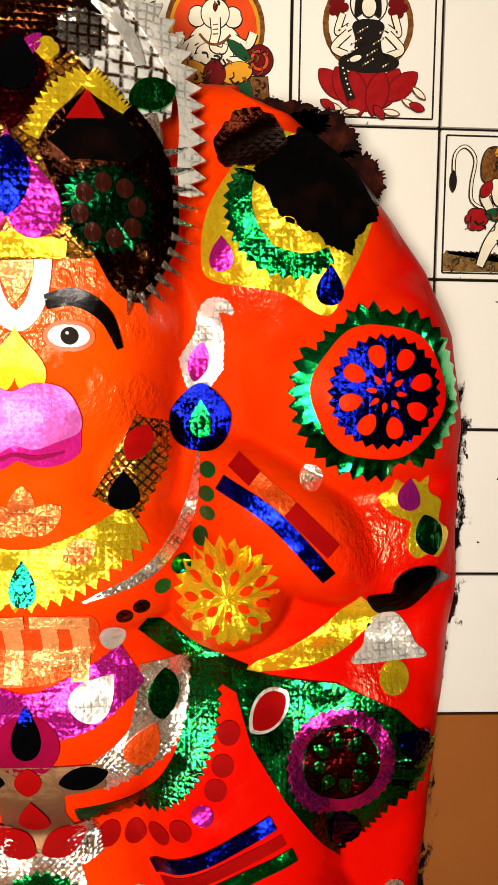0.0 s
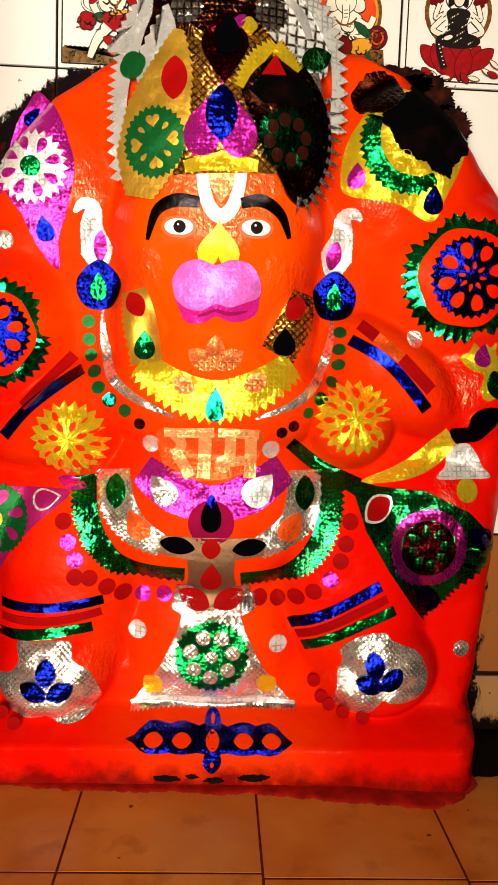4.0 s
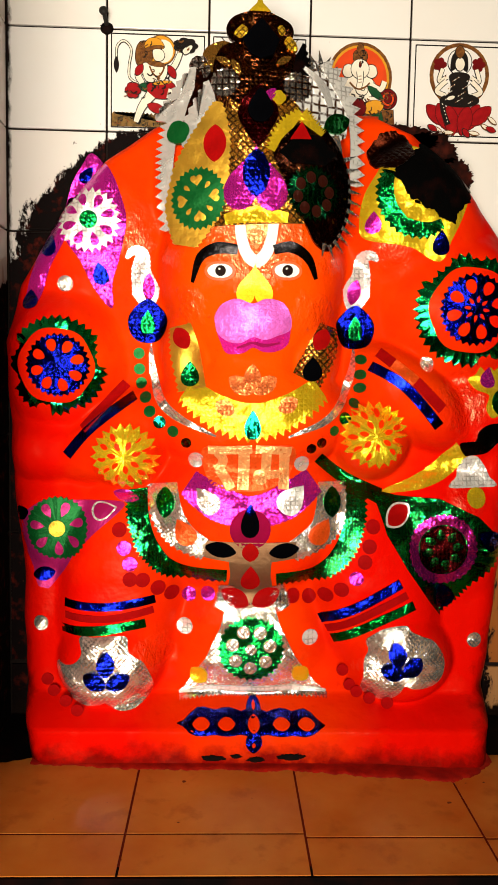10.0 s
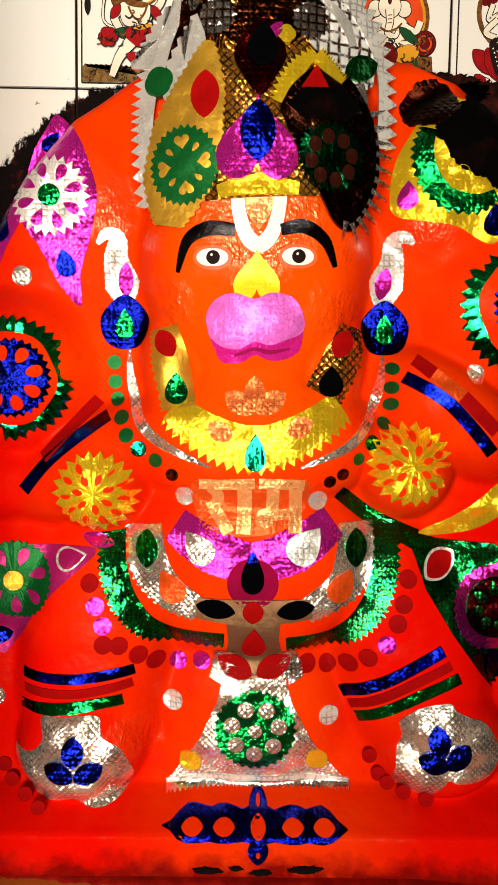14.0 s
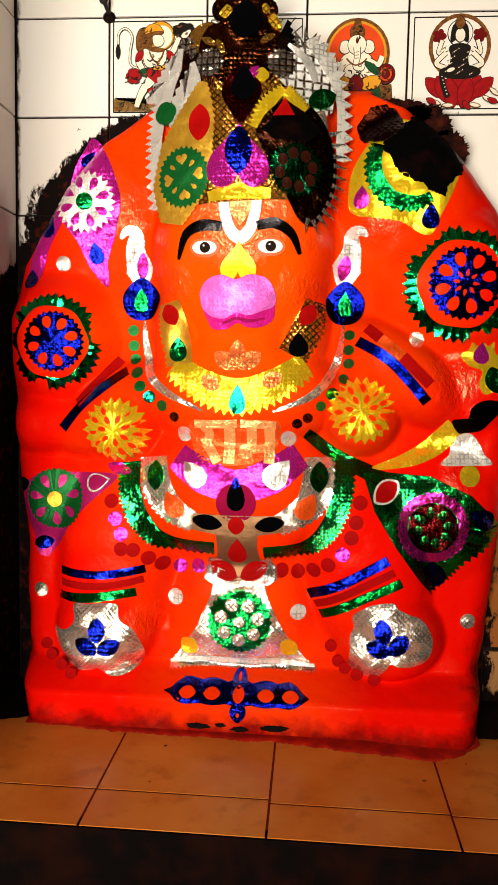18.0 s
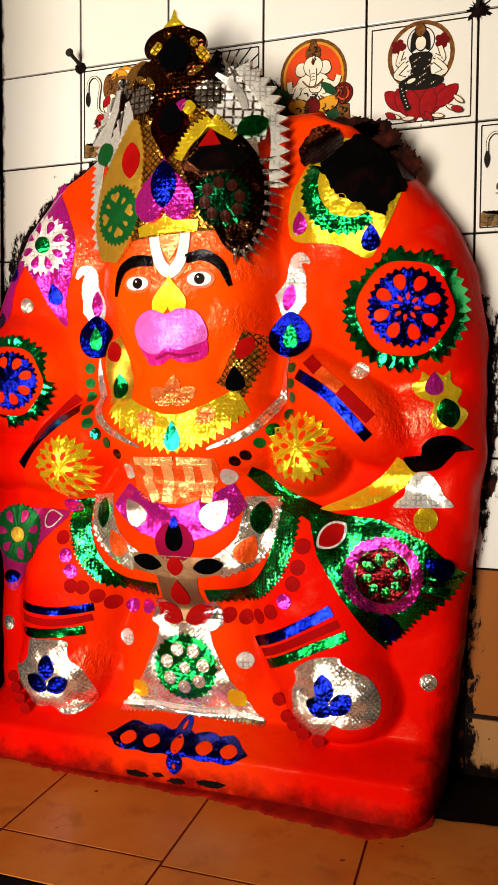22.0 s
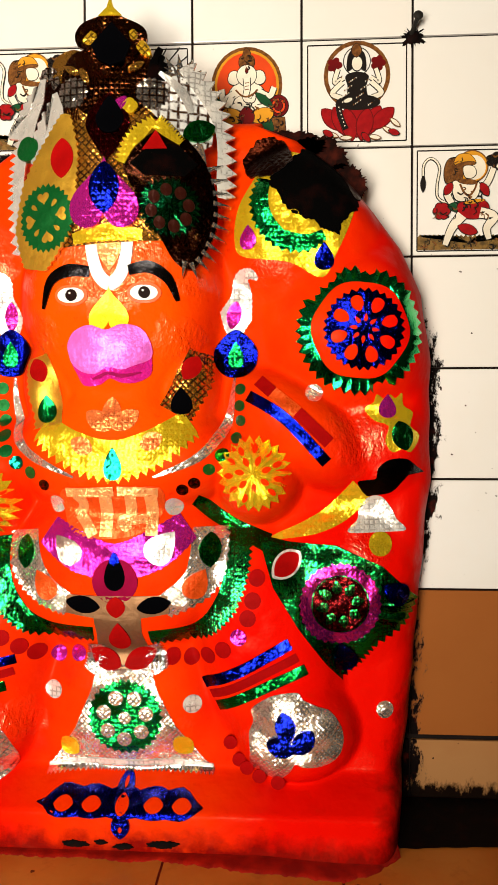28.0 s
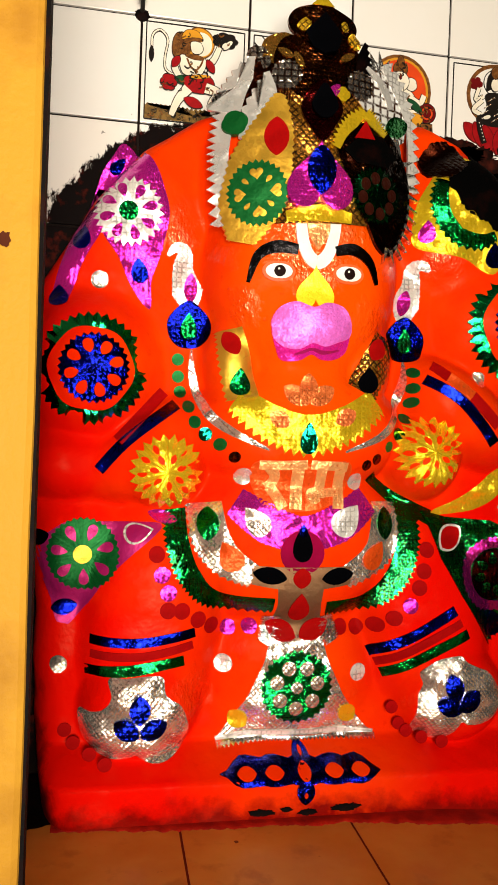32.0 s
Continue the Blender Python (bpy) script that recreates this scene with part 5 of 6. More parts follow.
# black pieces paint in a dark reflection along with the soot
for name, mat, cs, lab in (
    ("blackened_patch", BLACKENED, ((0.040, 1.105), (0.056, 1.120), (0.079, 1.142), (0.107, 1.160), (0.140, 1.152), (0.165, 1.132), (0.180, 1.100), (0.190, 1.062), (0.168, 1.036), (0.154, 1.010), (0.131, 1.014), (0.109, 1.031), (0.079, 1.041), (0.059, 1.068)), "black foil for soot and a painted dark reflection"),
    ("brown_leaf", CHARRED, ((-0.002, 1.140), (0.006, 1.112), (0.030, 1.104), (0.056, 1.112), (0.078, 1.134), (0.070, 1.164), (0.046, 1.178), (0.018, 1.170)), "charred brown lattice leaf"),
    ("black_spot", BLACKENED, ((0.024, 1.136), (0.046, 1.128), (0.060, 1.144), (0.044, 1.162), (0.026, 1.154)), "small black spot"),
    ("maroon_edge", CHARRED, ((0.112, 1.158), (0.140, 1.158), (0.166, 1.140), (0.186, 1.108), (0.192, 1.078), (0.180, 1.072), (0.166, 1.106), (0.142, 1.134)), "charred maroon edge"),
):
    cx, cz = np.mean(np.array(cs), 0)
    edge = blob(*[(x - cx, z - cz) for x, z in cs], n=9)
    edge = edge * np.array([1 + 0.10 * noise.noise((u * 90, v * 90, cx)) + 0.07 * noise.noise((u * 300, v * 300, cx)) for u, v in edge])[:, None]
    sheet(name, cx, cz, edge, mat, ob, 2 if mat is BLACKENED else 3, label=lab)


def crust_plane(xs, zs):
    return np.zeros_like(np.asarray(xs, float)) + 0.935


def crumbs(rx, rz, seed):
    """A crumbly outline with many small notches."""
    a = np.arange(110) * 2 * math.pi / 110
    r = np.array([1 + 0.22 * noise.noise((math.cos(t) * 3 + seed, math.sin(t) * 3, 0)) + 0.22 * noise.noise((math.cos(t) * 14 + seed, math.sin(t) * 14, 5)) for t in a])
    return np.stack([rx * r * np.cos(a), rz * r * np.sin(a)], 1)


for x, z, rx, rz, s in ((0.070, 1.172, 0.062, 0.026, 31.0), (0.120, 1.152, 0.050, 0.034, 33.0), (0.170, 1.105, 0.032, 0.036, 35.0)):
    tagged(sheet("soot_crust", x, z, crumbs(rx, rz, s), CRUST, None, 1, crust_plane), "crumbly dark soot crust on the shoulder", "soot", "soot crusts")

# crown
crown = ob = on_face("crown", -0.2128, 1.1219, "tall layered crown of gold and bronze foil", "ornament", "", crown_face)
C = crown_face


def patch(name, corners, material, parent, layer, label="", pucker=0.0, n=5):
    """A sheet of the crown with a soft outline through these places."""
    cx, cz = np.mean(np.array(corners), 0)
    return sheet(name, cx, cz, blob(*[(x - cx, z - cz) for x, z in corners], n=n), material, parent, layer, C, label, pucker=pucker)


def serrated(name, corners, material, parent, layer, side, teeth, tooth, label=""):
    """A sheet of the crown with straight edges, toothed along the edges in side."""
    cx, cz = np.mean(np.array(corners), 0)
    return sheet(name, cx, cz, polygon(*[(x - cx, z - cz) for x, z in corners], teeth=teeth, tooth=tooth, side=side), material, parent, layer, C, label)


strip("middle_panel", [(-0.2069, 0.9839), (-0.2102, 1.0425), (-0.2118, 1.1219), (-0.2137, 1.2330)], [0.1969, 0.2280, 0.1762, 0.1244], GOLD_BROWN, ob, 0, C)

# onion dome on its neck
patch("neck", [(-0.262, 1.293), (-0.180, 1.290), (-0.150, 1.282), (-0.132, 1.262), (-0.134, 1.232), (-0.152, 1.204), (-0.176, 1.186), (-0.236, 1.186), (-0.264, 1.206), (-0.284, 1.232), (-0.286, 1.262)], BRONZE, ob, 1, "dark bronze lattice neck", 0.0006)
patch("side_leaf", [(-0.307, 1.270), (-0.298, 1.290), (-0.270, 1.298), (-0.246, 1.284), (-0.242, 1.256), (-0.270, 1.242), (-0.298, 1.250)], GOLD_OLD, ob, 0, "tarnished gold leaf beside the dome", 0.0008)
serrated("side_leaf", [(-0.150, 1.246), (-0.122, 1.244), (-0.124, 1.266), (-0.133, 1.300), (-0.146, 1.272)], BLACKENED, ob, 2, (1, 2), 3, 0.006, "black spiked leaf beside the dome")
patch("dome", [(-0.176, 1.276), (-0.160, 1.293), (-0.1495, 1.311), (-0.156, 1.329), (-0.182, 1.342), (-0.2060, 1.350), (-0.230, 1.3455), (-0.254, 1.337), (-0.2655, 1.320), (-0.260, 1.300), (-0.240, 1.288), (-0.234, 1.276), (-0.205, 1.270)], BRONZE, ob, 3, "dark bronze lattice dome")
patch("gilt_patch", [(-0.252, 1.308), (-0.240, 1.322), (-0.229, 1.316), (-0.232, 1.304), (-0.244, 1.300)], GOLD_NET, ob, 4, "bright gold patch", 0.0015)
patch("gilt_patch", [(-0.166, 1.296), (-0.156, 1.306), (-0.146, 1.296), (-0.143, 1.284), (-0.155, 1.282)], GOLD_NET, ob, 4, "bright gold patch", 0.0015)
patch("gilt_patch", [(-0.178, 1.318), (-0.170, 1.324), (-0.164, 1.312), (-0.172, 1.306)], GOLD_NET, ob, 4, "bright gold patch")
serrated("dome_drop", [(-0.205, 1.3350), (-0.238, 1.2990), (-0.226, 1.2740), (-0.206, 1.2640), (-0.184, 1.2720), (-0.174, 1.2990)], BLACK, ob, 5, None, 0, 0.0, "black diamond on the dome")
sheet("finial", -0.2085, 1.3590, polygon((-0.0190, -0.0125), (0.0190, -0.0125), (0.0055, 0.0010), (0.0012, 0.0165), (-0.0012, 0.0165), (-0.0055, 0.0010)), GOLD, ob, 4, C, label="gold pointed finial")
for x, z, t in ((-0.2693, 1.2610, 60), (-0.1660, 1.2640, -60), (-0.2480, 1.2500, 30)):
    sheet("gilt_leaf", x, z, leaf(0.0060, 0.0150, t), GOLD_OLD, ob, 4, C)

# lace discs and the dark leaf between them
for x, z in ((-0.2674, 1.2246), (-0.1413, 1.2218)):
    sheet("lace_disc", x, z, gear(0.0262, 18, 0.0035), SOOTY_SILVER, crown, 3, C, "sooty silver lattice disc")
patch("maroon_leaf", [(-0.2064, 1.2200), (-0.1840, 1.2000), (-0.1740, 1.1720), (-0.1850, 1.1470), (-0.2080, 1.1150), (-0.2330, 1.1450), (-0.2440, 1.1720), (-0.2310, 1.2000)], MAROON, ob, 4)
patch("dark_drop", [(-0.2050, 1.2130), (-0.1880, 1.1920), (-0.1830, 1.1740), (-0.1960, 1.1570), (-0.2150, 1.1570), (-0.2270, 1.1750), (-0.2200, 1.1950)], BLACK, ob, 6)
sheet("pink_edge", -0.1905, 1.2010, leaf(0.0083, 0.0166, -40), PINK, ob, 5, C)
sheet("gold_spot", -0.1740, 1.1990, lobes(0.0125, 4, 0.2), GOLD, ob, 5, C)
strip("brow_band", [(-0.2638, 0.9911), (-0.2093, 0.9995), (-0.1540, 0.9962)], [0.0166, 0.0269, 0.0166], GOLD, ob, 2, C)

# ochre leaf with its green wheel
ob = strip("ochre_leaf_panel", [(-0.3317, 0.9473), (-0.3204, 1.0045), (-0.3054, 1.0731), (-0.2886, 1.1330), (-0.2777, 1.1910)], [0.0352, 0.0953, 0.0953, 0.0642, 0.0083], OCHRE, crown, 4, C, teeth=24, tooth=0.0041, sides=(1, -1))
sheet("wheel", -0.3096, 1.0267, gear(0.0487, 30, 0.0052, 1.12), GREEN_FLAT, ob, 5, C, label="green toothed wheel")
for i in range(4):
    a = 2 * math.pi * i / 4 + 0.12
    for name, shape, out, more in (("cut_out", heart(0.0105, 0.0098, 180), 0.0285, 0), ("small_cut_out", drop(0.0038, 0.0065, 180), 0.0250, 45)):
        dx, dz = turned(np.array([[0.0, out]]), math.degrees(a) + more)[0]
        sheet(name, -0.3096 + dx, 1.0267 + 1.1 * dz, turned(shape, math.degrees(a) + more), OCHRE, ob, 6, C)
sheet("red_drop", -0.2823, 1.1194, leaf(0.0197, 0.0321), RED, ob, 5, C)

# dark leaf with its dark wheel
ob = patch("bronze_leaf_panel", [(-0.183, 1.110), (-0.160, 1.137), (-0.136, 1.158), (-0.110, 1.160), (-0.084, 1.148), (-0.060, 1.118), (-0.046, 1.085), (-0.040, 1.048), (-0.043, 1.010), (-0.058, 0.975), (-0.078, 0.946), (-0.104, 0.955), (-0.125, 0.990), (-0.146, 1.022), (-0.168, 1.066)], BRONZE_DARK, crown, 5, "dark bronze leaf", 0.0, 6)
serrated("black_fold", [(-0.172, 1.106), (-0.138, 1.140), (-0.100, 1.140), (-0.070, 1.112), (-0.090, 1.090), (-0.150, 1.088)], BLACKENED, ob, 6, None, 0, 0.0, "black fold of foil")
strip("gold_edge", [(-0.1850, 1.1060), (-0.1740, 1.1330), (-0.1560, 1.1545), (-0.1350, 1.1760)], [0.0100, 0.0165, 0.0200, 0.0080], GOLD, ob, 7, C, teeth=8, tooth=0.0075, sides=(-1,))
strip("gold_edge", [(-0.1350, 1.1720), (-0.1170, 1.1580), (-0.0960, 1.1420)], [0.0190, 0.0160, 0.0060], GOLD, ob, 7, C, teeth=5, tooth=0.0085, sides=(-1,))
sheet("red_corner", -0.1350, 1.1420, polygon((-0.0190, -0.0140), (0.0190, -0.0100), (0.0020, 0.0190)), RED, ob, 7, C, "red torn corner")
sheet("wheel", -0.1110, 1.0400, gear(0.0480, 30, 0.0075, 1.02), GREEN_DARK, ob, 7, C, "dark green toothed wheel", pucker=0.0026, run=3)
for i in range(8):
    a = 2 * math.pi * i / 8 + 0.2
    sheet("cut_out", -0.1105 + 0.0285 * math.cos(a), 1.0375 + 0.0285 * math.sin(a), gear(0.0088, 0, 0.0, 1.15), DARK_ORANGE, ob, 9, C)
for i, (x, z) in enumerate(((-0.046, 1.110), (-0.040, 1.090), (-0.037, 1.070), (-0.036, 1.052), (-0.036, 1.034), (-0.038, 1.016), (-0.042, 0.999), (-0.048, 0.983), (-0.055, 0.969), (-0.064, 0.956), (-0.076, 0.946), (-0.090, 0.947))):
    t = (-62, -72, -82, -92, -98, -104, -112, -118, -126, -134, -158, -190)[i]
    sheet("silver_spine", x, z, turned(polygon((-0.0042, -0.010), (0.0042, -0.010), (0.0006, 0.016)), t), SILVER_OLD, ob, 7 + i % 2, C)

ob = on_face("forehead_heart", -0.2116, 1.0571, "magenta foil heart over the brow with a blue leaf", "ornament", "", C)
sheet("heart", -0.2114, 1.0503, heart(0.0549, 0.0580), PINK, ob, 8, C)
sheet("blue_leaf", -0.2108, 1.0668, leaf(0.0238, 0.0404), BLUE, ob, 9, C)

# greyed silver rim and leaves on one side of the crown
strip("silver_rim", [(-0.3600, 0.9760), (-0.3640, 1.0300), (-0.3650, 1.0790), (-0.3640, 1.1130), (-0.3585, 1.1500), (-0.3500, 1.1760)], [0.0120, 0.0180, 0.0200, 0.0220, 0.0240, 0.0260], SILVER_DULL, crown, 1, C, teeth=15, tooth=0.0135, sides=(-1,), label="greyed silver toothed rim")
serrated("silver_leaf", [(-0.339, 1.160), (-0.330, 1.193), (-0.3195, 1.219), (-0.3165, 1.256), (-0.3430, 1.237), (-0.3590, 1.215), (-0.3740, 1.195), (-0.3880, 1.172)], SILVER_DULL, crown, 2, (3, 4, 5, 6), 2, 0.0070, "greyed silver pointed leaf")
serrated("charred_gap", [(-0.345, 1.135), (-0.300, 1.130), (-0.255, 1.180), (-0.265, 1.240), (-0.302, 1.250), (-0.326, 1.242), (-0.350, 1.190)], CHARRED, crown, 0, (3, 4), 3, 0.006, "charred maroon foil between the leaves")
serrated("silver_leaf", [(-0.3270, 1.1130), (-0.3110, 1.1310), (-0.2960, 1.1560), (-0.2800, 1.1810), (-0.2840, 1.2040), (-0.2943, 1.2300), (-0.3127, 1.2040), (-0.3286, 1.1740), (-0.3430, 1.1480), (-0.3400, 1.1200)], SILVER_DULL, crown, 3, (5, 6, 7), 2, 0.0060, "greyed silver pointed leaf")
patch("lace_scrap", [(-0.330, 1.262), (-0.318, 1.276), (-0.300, 1.270), (-0.292, 1.246), (-0.302, 1.236), (-0.318, 1.246)], SOOTY_SILVER, crown, 0, "sooty silver lattice scrap", 0.003)

# bright silver rim, fan and curl on the other side
strip("silver_rim", [(-0.0960, 1.2700), (-0.0754, 1.2480), (-0.0580, 1.2240), (-0.0450, 1.1980), (-0.0370, 1.1676), (-0.0350, 1.1348), (-0.0350, 1.0958), (-0.0350, 1.0645)], [0.0100, 0.0220, 0.0220, 0.0160, 0.0130, 0.0120, 0.0150, 0.0100], SILVER, crown, 2, C, teeth=13, tooth=0.0170, sides=(-1,), label="bright silver toothed rim")
strip("inner_rim", [(-0.0690, 1.1480), (-0.0640, 1.1250), (-0.0620, 1.1000), (-0.0570, 1.0760)], [0.0090, 0.0110, 0.0110, 0.0060], SILVER_OLD, crown, 3, C, teeth=6, tooth=0.0095, sides=(1,), label="silver toothed strip")
serrated("silver_fan", [(-0.1240, 1.1500), (-0.0960, 1.1360), (-0.0680, 1.1360), (-0.0500, 1.1500), (-0.0460, 1.1900), (-0.0600, 1.2280), (-0.0760, 1.2600), (-0.1010, 1.2700), (-0.1270, 1.2560), (-0.1500, 1.2460), (-0.1500, 1.2000), (-0.1300, 1.1820)], CROWN_NET, crown, 1, (6, 7, 8), 2, 0.0080, "embossed silver leaf")
strip("silver_curl", [(-0.1300, 1.2560), (-0.1069, 1.2394), (-0.0916, 1.2220), (-0.0810, 1.1960)], [0.0060, 0.0130, 0.0150, 0.0100], SILVER_DULL, crown, 4, C, label="greyed silver curl")
for x, z, t, h in ((-0.1010, 1.2740, 12, 0.020), (-0.0900, 1.2710, -24, 0.018), (-0.1150, 1.2700, 30, 0.016), (-0.1220, 1.2620, 50, 0.014), (-0.0800, 1.2600, -40, 0.018)):
    sheet("silver_shard", x, z, turned(polygon((-0.0080, -h), (0.0080, -h), (0.0020, h)), t), SILVER_OLD, crown, 1, C)
sheet("green_jewel", -0.3470, 1.1440, lobes(0.0205, 4, 0.10, 20), GREEN_FLAT, crown, 5, C, "green leaf on the silver rim")
sheet("green_jewel", -0.0690, 1.1680, leaf(0.0170, 0.0270, -62), GREEN, crown, 5, C, "green leaf on the silver rim")

# soot and spilled paste along the foot of the idol
for x, z, rx, rz, s in ((-0.2675, 0.0290, 0.0207, 0.0052, 2.0), (-0.1903, 0.0262, 0.0155, 0.0052, 6.0), (-0.1278, 0.0313, 0.0249, 0.0062, 3.0), (0.0623, 0.0122, 0.0332, 0.0041, 7.0), (-0.2270, 0.0324, 0.0093, 0.0041, 8.0)):
    scrap("soot_blotch", x, z, ragged(rx, rz, s), SOOT_SHADE, "black soot blotch low on the plinth", 0, group="soot blotches")


def spill(x0, x1, seed, label):
    n = 300
    xs = np.linspace(x0, x1, n)
    rim = np.interp(xs, [-0.60, -0.50, -0.404, -0.255, -0.122, 0.0, 0.09, 0.155, 0.21, 0.25], [0.812, 0.800, 0.790, 0.788, 0.786, 0.768, 0.756, 0.745, 0.772, 0.82])
    near = [y + 0.005 * noise.noise((x * 14 + seed, 0.3, 0)) + 0.007 * noise.noise((x * 48 + seed, 0.9, 0)) + 0.004 * noise.noise((x * 170 + seed, 0.2, 0)) for x, y in zip(xs, rim)]
    z = FLOOR_Z
    verts = [(x, 0.90, z + 0.0030) for x in xs] + [(x, y + 0.010, z + 0.0026) for x, y in zip(xs, near)] + [(x, y, z + 0.0010) for x, y in zip(xs, near)] + [(x, y - 0.0006, z + 0.0002) for x, y in zip(xs, near)]
    faces = [(k * n + i, k * n + i + 1, (k + 1) * n + i + 1, (k + 1) * n + i) for k in range(3) for i in range(n - 1)]
    return tagged(hung("paste_spill", verts, faces, SPILL, None, ((x0 + x1) / 2, 0.80, FLOOR_Z)), label, "spill")


spill(-0.60, 0.25, 4.0, "dark red vermilion paste spilled along the plinth")


# black floor strip along the wall: soot, and shade painted in with it
def soot_shade_patch(x0, x1, near_l, near_r, seed):
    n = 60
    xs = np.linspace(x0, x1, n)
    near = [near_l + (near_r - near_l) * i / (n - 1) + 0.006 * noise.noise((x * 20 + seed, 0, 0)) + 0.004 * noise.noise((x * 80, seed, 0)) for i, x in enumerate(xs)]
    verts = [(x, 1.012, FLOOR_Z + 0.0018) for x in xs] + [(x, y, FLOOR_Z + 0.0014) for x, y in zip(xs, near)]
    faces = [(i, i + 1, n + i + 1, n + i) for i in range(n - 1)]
    return tagged(hung("soot_shade_strip", verts, faces, SOOT_SHADE, None, ((x0 + x1) / 2, 1.0, FLOOR_Z)), "black oily soot and painted shade on the floor tiles", "stain", "soot stains")


soot_shade_patch(0.20, 0.79, 0.838, 0.885, 1.0)
soot_shade_patch(-0.688, -0.60, 0.80, 0.83, 5.0)


# ---- nails in the wall ----
def nail(x, z, label, lean, tilt):
    ob = thing("wall_nail", x, WALL_Y, z, label, "nail", "wall nails")
    bm = bmesh.new()
    m = Matrix.Translation((0, -0.022, 0.009)) @ Euler((radians(tilt), 0, radians(lean))).to_matrix().to_4x4()
    bmesh.ops.create_cone(bm, cap_ends=True, segments=10, radius1=0.004, radius2=0.004, depth=0.042, matrix=m)
    part("shank", bm, IRON, ob)
    bm = bmesh.new()
    bmesh.ops.create_uvsphere(bm, u_segments=12, v_segments=8, radius=0.0085, matrix=m @ Matrix.Translation((0, 0, 0.022)) @ Matrix.Diagonal((1, 1, 0.7, 1)))
    part("head", bm, IRON, ob)
    bm = bmesh.new()
    bmesh.ops.create_uvsphere(bm, u_segments=12, v_segments=8, radius=0.013, matrix=Matrix.Diagonal((1, 0.4, 0.9, 1)))
    part("plug", bm, SOOT_SHADE, ob, "sooty plug in the joint")


nail(COL0, 1.389, "bent iron nail in a sooty tile joint", 0, 80)
nail(COL0 + 4 * PITCH, 1.389, "bent iron nail in a chipped tile corner", 8, 74)
for k, (x, r) in enumerate(((COL0 + 0.002, 0.011), (COL0 + 4 * PITCH, 0.020))):
    o = ragged(r, r * 0.8, 20.0 + k, 0.75)
    tagged(hung("tile_chip", [(x + u, WALL_Y - 0.0012, 1.389 + v) for u, v in o] + [(x, WALL_Y - 0.0014, 1.389)], [(i, (i + 1) % len(o), len(o)) for i in range(len(o))], SOOT_SHADE, None, (x, WALL_Y, 1.389)), "sooty chipped hole round a nail in the tiles", "chip", "tile chips")


# ---- tiles ----
def tile_mesh(wide, high, material, name="tile"):
    bm = block(-wide / 2, -0.003, -high / 2, wide / 2, 0.004, high / 2, 0.0012)
    me = bpy.data.meshes.new(name)
    bm.to_mesh(me)
    bm.free()
    return material_on(me, material)


def lay(me, place, parent, turn=None):
    ob = new("tile", me)
    m = Matrix.Translation(Vector(place))
    if turn:
        m = m @ turn
    ob.parent = parent
    ob.matrix_basis = m
    return ob


GAP = 0.0040
LINES = (0.400, 0.600, 0.800, 1.0005, 1.196, 1.389, 1.586, 1.783, 1.98)
jitter = random.Random(4)
shapes = {}


def tile_sized(wide, high, material):
    key = round(wide, 4), round(high, 4), material.name
    if key not in shapes:
        shapes[key] = tile_mesh(wide - GAP, high - GAP, material)
    return shapes[key]


columns = [LEFT_X] + [COL0 + PITCH * k for k in range(7)]
wall_tiles = {}
for r, (z0, z1) in enumerate(zip((0.131,) + LINES, LINES)):
    for k, (x0, x1) in enumerate(zip(columns, columns[1:])):
        at = ((x0 + x1) / 2, WALL_Y + 0.003 + jitter.uniform(-0.0005, 0.0005), (z0 + z1) / 2)
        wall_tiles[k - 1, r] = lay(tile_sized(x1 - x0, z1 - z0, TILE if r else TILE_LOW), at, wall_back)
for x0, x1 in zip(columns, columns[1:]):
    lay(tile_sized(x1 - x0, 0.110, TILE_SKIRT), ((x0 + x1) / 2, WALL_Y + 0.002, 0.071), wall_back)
side_turn = Euler((0, 0, radians(90))).to_matrix().to_4x4()
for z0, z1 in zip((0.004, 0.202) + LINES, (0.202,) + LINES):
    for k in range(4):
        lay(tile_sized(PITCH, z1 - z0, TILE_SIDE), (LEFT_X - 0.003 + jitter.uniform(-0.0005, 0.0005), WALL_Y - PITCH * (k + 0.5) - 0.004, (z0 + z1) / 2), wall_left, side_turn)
floor_xs = (-0.690, -0.401, -0.123, 0.156, 0.437, 0.718)
for k, (a, b) in enumerate(zip(floor_xs, floor_xs[1:])):
    row = 0.597 if k < 2 else 0.587 - 0.004 * (k - 2)
    for y0, y1 in ((0.496, row), (row, 0.898), (0.898, 1.013)):
        wide = 0.0024
        bm = block(a + 0.002, y0 + wide, FLOOR_Z - 0.0100, b - 0.002, y1 - wide, FLOOR_Z)
        ob = part("tile", bm, FLOOR, floor)


# ---- printed picture tiles ----
INK = paint("black_print", (0.012, 0.009, 0.008), 0.3)
P_RED, P_CREAM, P_OCHRE = paint("red_print", (0.30, 0.006, 0.008), 0.3, (0.20, 0.004, 0.006), 0.2, 300), paint("cream_print", (0.78, 0.70, 0.58), 0.25), paint("ochre_print", (0.62, 0.27, 0.02), 0.3)
P_DARK_RED, P_BROWN, P_GREEN, P_ORANGE, P_GRASS = paint("dark_red_print", (0.13, 0.005, 0.006), 0.3), paint("brown_print", (0.10, 0.035, 0.010), 0.3, (0.22, 0.085, 0.02), 0.2, 700), paint("green_print", (0.01, 0.06, 0.022), 0.3), paint("vermilion_print", (0.66, 0.06, 0.012), 0.3), paint("grass_print", (0.20, 0.11, 0.03), 0.3, (0.03, 0.02, 0.01), 0.2, 500)


def oval(rx, rz, turn=0.0):
    return turned(gear(1.0) * np.array([rx, rz]), turn)


